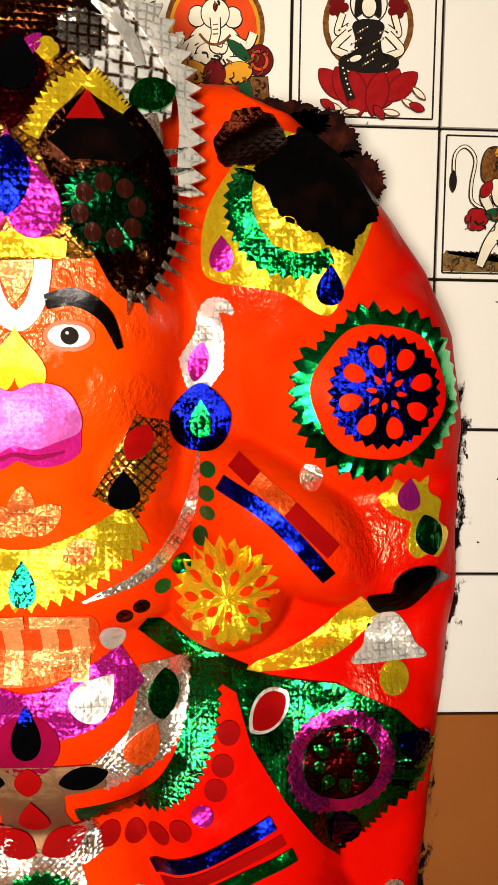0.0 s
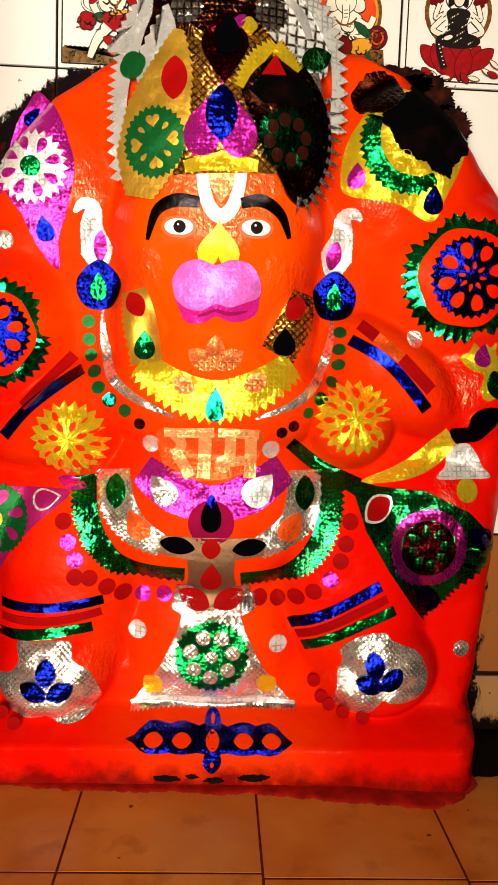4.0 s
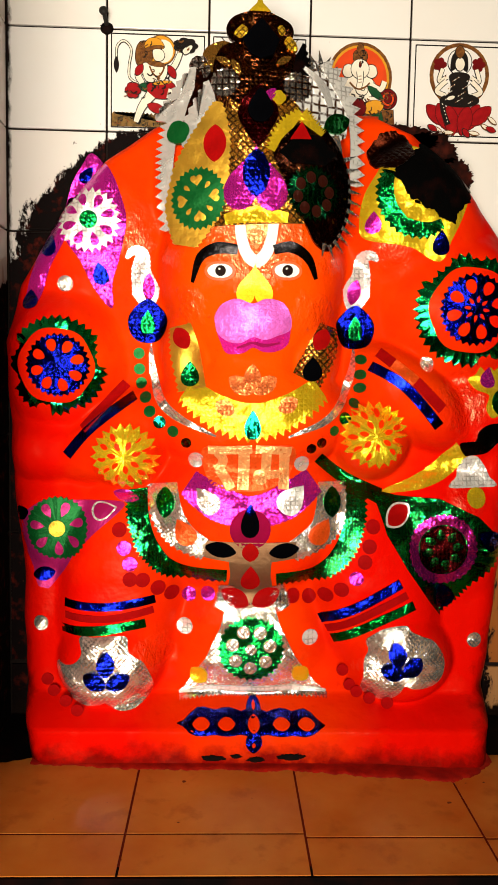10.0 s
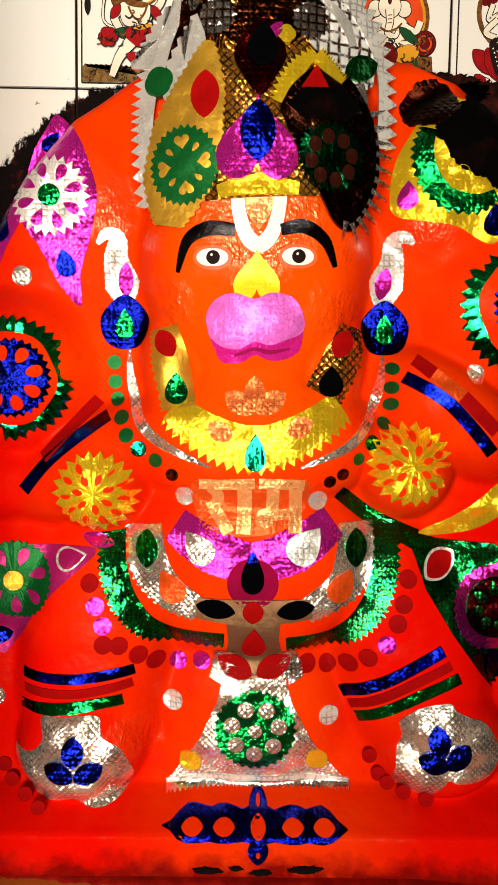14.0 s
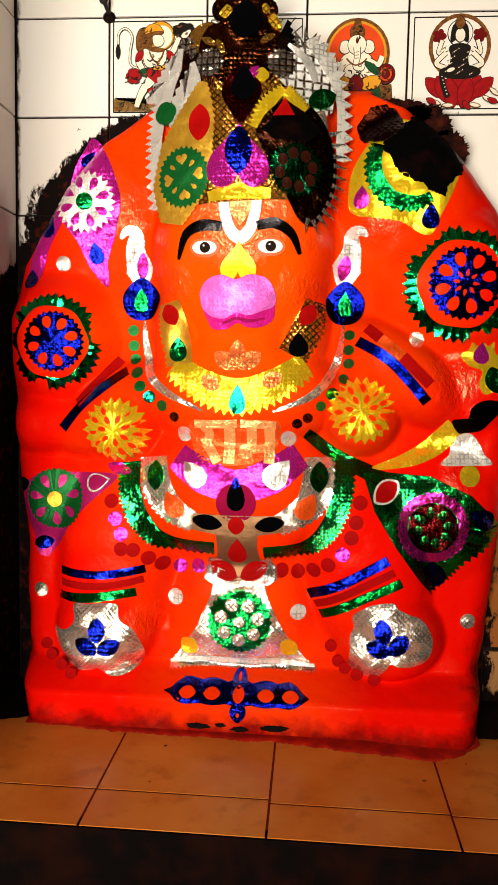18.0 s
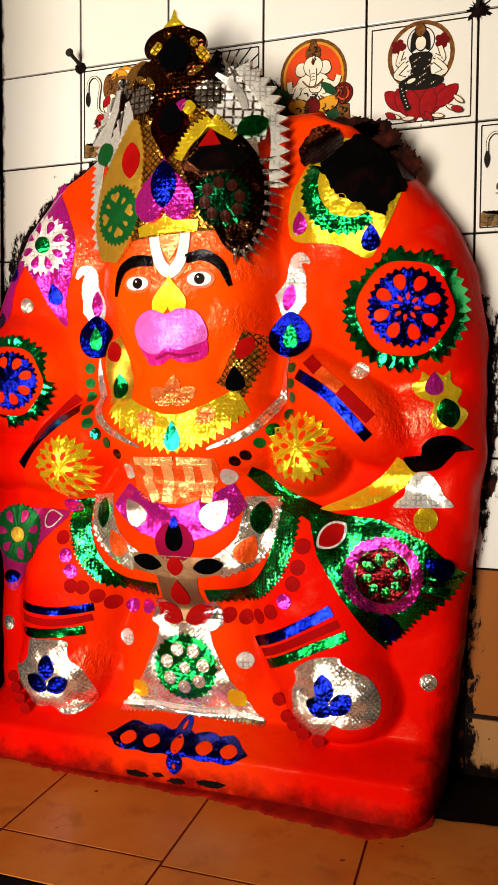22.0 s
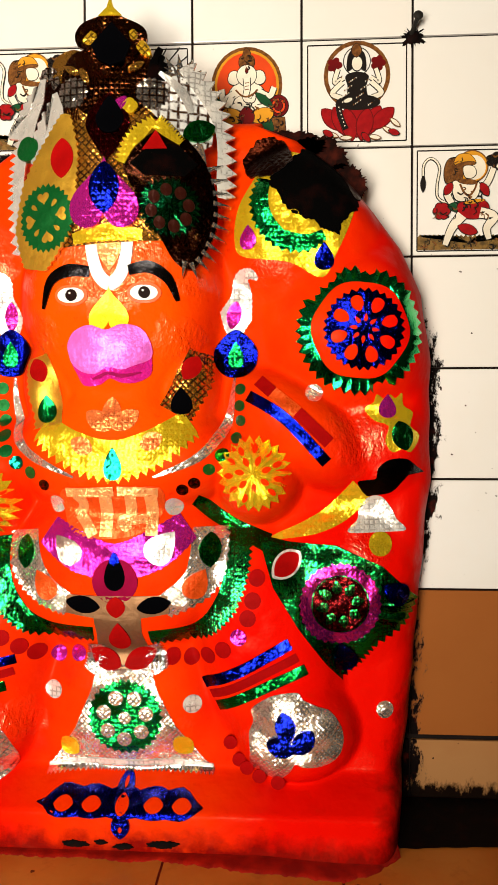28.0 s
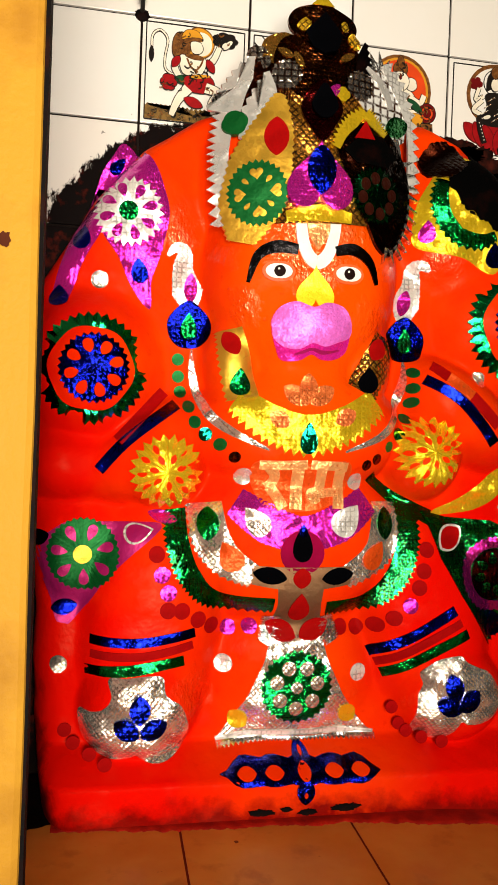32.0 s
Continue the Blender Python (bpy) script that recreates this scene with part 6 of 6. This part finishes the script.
class Picture:
    """Flat printed shapes on one tile; places are shares of the tile from its upper left corner."""

    def __init__(self, col, row):
        self.tile, self.x0, self.z1, self.n = wall_tiles[col, row], COL0 + PITCH * col, LINES[row], 0
        self.high = LINES[row] - LINES[row - 1]
        self.tile.data = self.tile.data.copy()

    def plane(self, x, z):
        return np.zeros_like(np.asarray(x, float)) + WALL_Y - 0.0006 + LIFT - 0.00007 * self.n

    def put(self, name, u, v, outline, material, hole=None):
        if hole is None and material not in (INK, P_GRASS) and "halo" not in name and "lotus" not in name and "ripple" not in name and "edge" not in name:
            self.put(name + "_edge", u, v, np.array(outline) * (1 + 0.007 / np.abs(outline).max()), INK)
        self.n += 1
        ob = sheet(name, self.x0 + u * PITCH, self.z1 - v * self.high, np.array(outline) * PITCH, material, None, 0, self.plane, "", None if hole is None else np.array(hole) * PITCH)
        self.under(ob)

    def line(self, name, pts, width, material):
        self.n += 1
        w = [width * PITCH] * 2 if not isinstance(width, tuple) else [k * PITCH for k in width]
        self.under(strip(name, [(self.x0 + u * PITCH, self.z1 - v * self.high) for u, v in pts], w, material, None, 0, self.plane))

    def under(self, ob):
        ob.parent = self.tile
        ob.location -= self.tile.location

    def frame_line(self, m):
        for a, b in (((m, m), (1 - m, m)), ((1 - m, m), (1 - m, 1 - m)), ((1 - m, 1 - m), (m, 1 - m)), ((m, 1 - m), (m, m))):
            self.line("border_line", [a, b], 0.011, INK)


def hatch(p, spots, seed):
    """Fine dark lines of the print over cloth and limbs."""
    pick = random.Random(seed)
    for u, v, ru, rv, count in spots:
        for i in range(count):
            a, b, t = u + pick.uniform(-ru, ru), v + pick.uniform(-rv, rv), pick.uniform(0, 3.1)
            d = pick.uniform(0.015, 0.04)
            p.line("printed_stroke", [(a, b), (a + d * math.cos(t), b + d * math.sin(t)), (a + 1.6 * d * math.cos(t + 0.6), b + 1.6 * d * math.sin(t + 0.6))], pick.choice((0.006, 0.010)), pick.choice((INK, INK, P_BROWN)))


def limb(p, name, pts, width, material):
    w = width if isinstance(width, tuple) else (width, width)
    p.line("printed_" + name + "_edge", pts, tuple(k + 0.014 for k in w), INK)
    p.line("printed_" + name, pts, w, material)


def seated_on_disc(col, row):
    p = Picture(col, row)
    for name, u, v, o, m in (
        ("halo_rim", 0.50, 0.40, oval(0.325, 0.345), P_BROWN), ("halo_band", 0.50, 0.40, oval(0.295, 0.315), P_OCHRE), ("halo", 0.50, 0.40, oval(0.272, 0.292), P_ORANGE),
        ("bolster", 0.19, 0.56, leaf(0.06, 0.14, 60), P_GREEN), ("bolster", 0.24, 0.67, oval(0.10, 0.06, -20), P_GREEN), ("shade", 0.50, 0.62, oval(0.27, 0.05), P_DARK_RED),
        ("wheel", 0.79, 0.60, oval(0.088, 0.095), P_DARK_RED), ("wheel_ring", 0.79, 0.60, oval(0.06, 0.065), P_ORANGE), ("wheel_hub", 0.79, 0.60, oval(0.036, 0.04), P_DARK_RED),
        ("stool", 0.79, 0.79, polygon((-0.07, -0.09), (0.07, -0.09), (0.055, 0.08), (-0.055, 0.08)), P_BROWN),
        ("seat", 0.50, 0.80, oval(0.20, 0.07), P_DARK_RED), ("drape", 0.69, 0.80, leaf(0.055, 0.12, 10), P_GREEN),
        ("torso", 0.50, 0.50, oval(0.165, 0.125), P_CREAM), ("belly", 0.50, 0.57, oval(0.12, 0.075), P_CREAM),
        ("cap", 0.50, 0.205, lobes(0.10, 5, 0.16, 90, 0.72), P_BROWN), ("cap_top", 0.50, 0.125, leaf(0.035, 0.06), P_BROWN),
        ("ear", 0.385, 0.335, lobes(0.062, 2, 0.2, 75, 1.0), P_CREAM), ("ear", 0.615, 0.335, lobes(0.062, 2, 0.2, 105, 1.0), P_CREAM), ("head", 0.50, 0.315, oval(0.088, 0.092), P_CREAM),
    ):
        p.put("printed_" + name, u, v, o, m)
    limb(p, "arm", [(0.38, 0.48), (0.29, 0.53), (0.27, 0.44)], 0.05, P_CREAM)
    limb(p, "arm", [(0.62, 0.47), (0.71, 0.51), (0.75, 0.43)], 0.05, P_CREAM)
    limb(p, "arm", [(0.36, 0.52), (0.33, 0.62), (0.40, 0.60)], 0.055, P_CREAM)
    limb(p, "arm", [(0.64, 0.52), (0.70, 0.60), (0.60, 0.62)], 0.055, P_CREAM)
    limb(p, "trunk", [(0.50, 0.34), (0.505, 0.44), (0.49, 0.53), (0.55, 0.55), (0.57, 0.51)], (0.06, 0.026), P_CREAM)
    for name, u, v, o, m in (
        ("knee", 0.36, 0.69, oval(0.10, 0.068, -15), P_OCHRE), ("knee", 0.64, 0.69, oval(0.105, 0.066, 15), P_OCHRE), ("garment", 0.50, 0.70, leaf(0.07, 0.09, 0), P_DARK_RED), ("foot", 0.57, 0.80, oval(0.07, 0.024), P_CREAM), ("foot", 0.42, 0.79, oval(0.05, 0.022), P_CREAM),
        ("shawl", 0.66, 0.55, leaf(0.035, 0.10, 50), P_GREEN), ("mark", 0.50, 0.275, leaf(0.012, 0.022), P_DARK_RED),
    ):
        p.put("printed_" + name, u, v, o, m)
    for k in range(3):
        p.line("printed_stroke", [(0.485, 0.39 + 0.03 * k), (0.52, 0.385 + 0.03 * k)], 0.006, P_BROWN)
    p.line("printed_necklace", [(0.40, 0.45), (0.45, 0.50), (0.50, 0.515), (0.56, 0.49), (0.60, 0.45)], 0.014, P_BROWN)
    hatch(p, ((0.50, 0.19, 0.08, 0.06, 10), (0.50, 0.57, 0.12, 0.05, 8), (0.50, 0.72, 0.20, 0.05, 14), (0.22, 0.60, 0.06, 0.08, 6), (0.79, 0.60, 0.06, 0.06, 8), (0.79, 0.79, 0.04, 0.06, 5)), 7)


def seated_on_lotus(col, row):
    p = Picture(col, row)
    p.frame_line(0.055)
    p.put("printed_ring", 0.50, 0.34, oval(0.30, 0.31), P_BROWN, hole=oval(0.262, 0.272))
    p.put("printed_halo", 0.50, 0.21, oval(0.125, 0.13), INK, hole=oval(0.117, 0.122))
    for u, v in ((0.30, 0.24), (0.69, 0.23)):
        p.put("printed_hand_lotus", u, v, lobes(0.07, 5, 0.35), P_DARK_RED)
    for k in (-1, 1):
        limb(p, "arm", [(0.5 + k * 0.12, 0.36), (0.5 + k * 0.20, 0.40), (0.5 + k * 0.17, 0.28)], 0.036, P_CREAM)
        limb(p, "arm", [(0.5 + k * 0.13, 0.40), (0.5 + k * 0.22, 0.50), (0.5 + k * 0.14, 0.545)], 0.042, P_CREAM)
    for u, v, t, s in ((0.28, 0.74, 46, 0.92), (0.36, 0.76, 28, 1.0), (0.50, 0.75, 0, 1.05), (0.64, 0.76, -28, 1.0), (0.73, 0.74, -48, 0.92), (0.43, 0.79, 12, 1.0), (0.57, 0.79, -12, 1.0)):
        p.put("printed_lotus_edge", u, v, leaf(0.080 * s, 0.152 * s, t), P_DARK_RED)
        p.put("printed_lotus_petal", u, v, leaf(0.070 * s, 0.142 * s, t), P_RED)
    for name, u, v, o, m in (
        ("robe_skirt", 0.51, 0.59, oval(0.20, 0.07), INK), ("robe", 0.50, 0.44, blob((-0.105, 0.085), (-0.05, 0.12), (0.05, 0.12), (0.105, 0.085), (0.085, 0.0), (0.10, -0.09), (0.15, -0.14), (0.0, -0.19), (-0.15, -0.14), (-0.10, -0.09), (-0.085, 0.0)), INK),
        ("hair", 0.495, 0.20, blob((-0.08, -0.10), (-0.085, 0.0), (-0.06, 0.07), (0.0, 0.10), (0.06, 0.07), (0.085, 0.0), (0.08, -0.10), (0.0, -0.06)), INK), ("oval", 0.50, 0.235, oval(0.046, 0.062), P_CREAM), ("cap", 0.495, 0.115, leaf(0.045, 0.06), P_BROWN), ("palm", 0.42, 0.57, oval(0.04, 0.018, 20), P_CREAM),
    ):
        p.put("printed_" + name, u, v, o, m)
    for i in range(40):
        p.put("printed_lotus_dot", 0.36 + 0.28 * ((i * 0.618) % 1), 0.36 + 0.28 * ((i * 0.7548) % 1), oval(0.005, 0.005), P_CREAM if i % 3 else P_BROWN)
    p.line("printed_stole", [(0.33, 0.60), (0.35, 0.72), (0.40, 0.84)], 0.05, INK)
    for i in range(6):
        p.put("printed_lotus_dot", 0.335 + 0.011 * i, 0.64 + 0.034 * i, oval(0.006, 0.006), P_CREAM)
    for u, v, t in ((0.28, 0.89, 70), (0.40, 0.92, 90), (0.66, 0.92, 80), (0.78, 0.86, 60), (0.84, 0.79, 50)):
        p.put("printed_ripple_edge", u, v, leaf(0.024, 0.062, t), P_BROWN)
        p.put("printed_ripple", u, v, leaf(0.016, 0.052, t), P_CREAM)
    for u, v, t in ((0.58, 0.92, 40), (0.24, 0.88, 60), (0.83, 0.88, 70)):
        p.put("printed_bud", u, v, leaf(0.026, 0.05, t), P_RED)


def striding(col, row):
    p = Picture(col, row)
    p.frame_line(0.045)
    p.put("printed_grass", 0.5, 0.89, polygon((-0.45, -0.055), (0.45, -0.055), (0.45, 0.05), (-0.45, 0.06), teeth=22, tooth=0.025, side=(2,)), P_GRASS)
    hatch(p, ((0.5, 0.88, 0.42, 0.05, 40),), 9)
    tail = [(0.10, 0.34), (0.10, 0.18), (0.17, 0.12), (0.24, 0.20), (0.22, 0.36), (0.23, 0.48), (0.34, 0.54)]
    p.line("printed_tail", tail, 0.026, INK)
    p.line("printed_tail_inside", tail, 0.014, P_CREAM)
    p.put("printed_tassel", 0.095, 0.35, leaf(0.025, 0.075), INK)
    for name, u, v, o, m in (
        ("halo_rim", 0.53, 0.20, oval(0.145, 0.145), P_BROWN), ("halo_band", 0.53, 0.20, oval(0.135, 0.135), P_OCHRE), ("halo_inside", 0.55, 0.21, oval(0.10, 0.11), P_CREAM),
        ("hair", 0.37, 0.24, blob((-0.07, -0.10), (-0.085, 0.02), (-0.04, 0.11), (0.06, 0.10), (0.08, -0.02), (0.04, -0.11)), P_BROWN), ("cap", 0.46, 0.145, blob((-0.09, -0.03), (-0.05, 0.05), (0.05, 0.05), (0.10, -0.03), (0.0, -0.05)), P_OCHRE), ("cap_band", 0.47, 0.18, oval(0.085, 0.022, 8), P_BROWN),
        ("oval", 0.50, 0.245, blob((-0.045, 0.04), (0.035, 0.045), (0.065, -0.01), (0.035, -0.055), (-0.03, -0.05)), P_CREAM),
        ("hill", 0.77, 0.15, lobes(0.125, 7, 0.22, 0, 0.62), INK), ("hill_slope", 0.79, 0.19, lobes(0.06, 3, 0.3, 40, 0.5), P_CREAM),
    ):
        p.put("printed_" + name, u, v, o, m)
    limb(p, "raised_arm", [(0.60, 0.42), (0.67, 0.34), (0.72, 0.22)], (0.06, 0.045), P_CREAM)
    limb(p, "arm", [(0.38, 0.37), (0.31, 0.44), (0.35, 0.53)], (0.07, 0.05), P_CREAM)
    for name, u, v, o, m in (
        ("chest", 0.47, 0.42, blob((-0.11, 0.08), (0.0, 0.07), (0.12, 0.07), (0.09, -0.07), (-0.08, -0.08)), P_CREAM), ("sleeve", 0.32, 0.40, leaf(0.035, 0.06, -30), P_RED), ("sleeve", 0.64, 0.41, leaf(0.035, 0.065, 30), P_RED),
        ("collar", 0.49, 0.34, oval(0.085, 0.024, -6), P_BROWN), ("mace", 0.26, 0.60, lobes(0.075, 6, 0.16), P_RED), ("sash", 0.42, 0.57, oval(0.10, 0.045, -6), P_GREEN),
        ("loin_cloth", 0.54, 0.58, blob((-0.12, 0.05), (0.08, 0.07), (0.14, 0.0), (0.10, -0.08), (-0.05, -0.09), (-0.13, -0.04)), P_RED), ("belt", 0.55, 0.52, oval(0.09, 0.018, 8), P_OCHRE),
    ):
        p.put("printed_" + name, u, v, o, m)
    limb(p, "leg", [(0.44, 0.64), (0.35, 0.76), (0.29, 0.91)], (0.095, 0.045), P_CREAM)
    limb(p, "leg", [(0.60, 0.62), (0.72, 0.66), (0.66, 0.76), (0.68, 0.86)], (0.095, 0.045), P_CREAM)
    p.put("printed_hanging_cloth", 0.49, 0.77, leaf(0.045, 0.09, 70), P_RED)
    p.line("printed_necklace", [(0.42, 0.36), (0.46, 0.44), (0.51, 0.46), (0.55, 0.41), (0.57, 0.35)], 0.016, P_BROWN)
    hatch(p, ((0.38, 0.22, 0.07, 0.10, 14), (0.50, 0.45, 0.10, 0.06, 12), (0.50, 0.58, 0.16, 0.06, 16), (0.76, 0.15, 0.10, 0.05, 10), (0.26, 0.60, 0.06, 0.05, 6)), 3)


def rays(col, row):
    p = Picture(col, row)
    p.frame_line(0.045)
    for i in range(36):
        a = 2 * math.pi * i / 36
        r = 0.46 / max(abs(math.cos(a)), abs(math.sin(a)))
        p.line("printed_ray", [(0.5 + 0.2 * math.cos(a), 0.5 + 0.2 * math.sin(a)), (0.5 + r * math.cos(a), 0.5 + r * math.sin(a))], 0.007, INK)


striding(0, 5)
rays(1, 5)
seated_on_disc(2, 5)
seated_on_lotus(3, 5)
striding(4, 4)
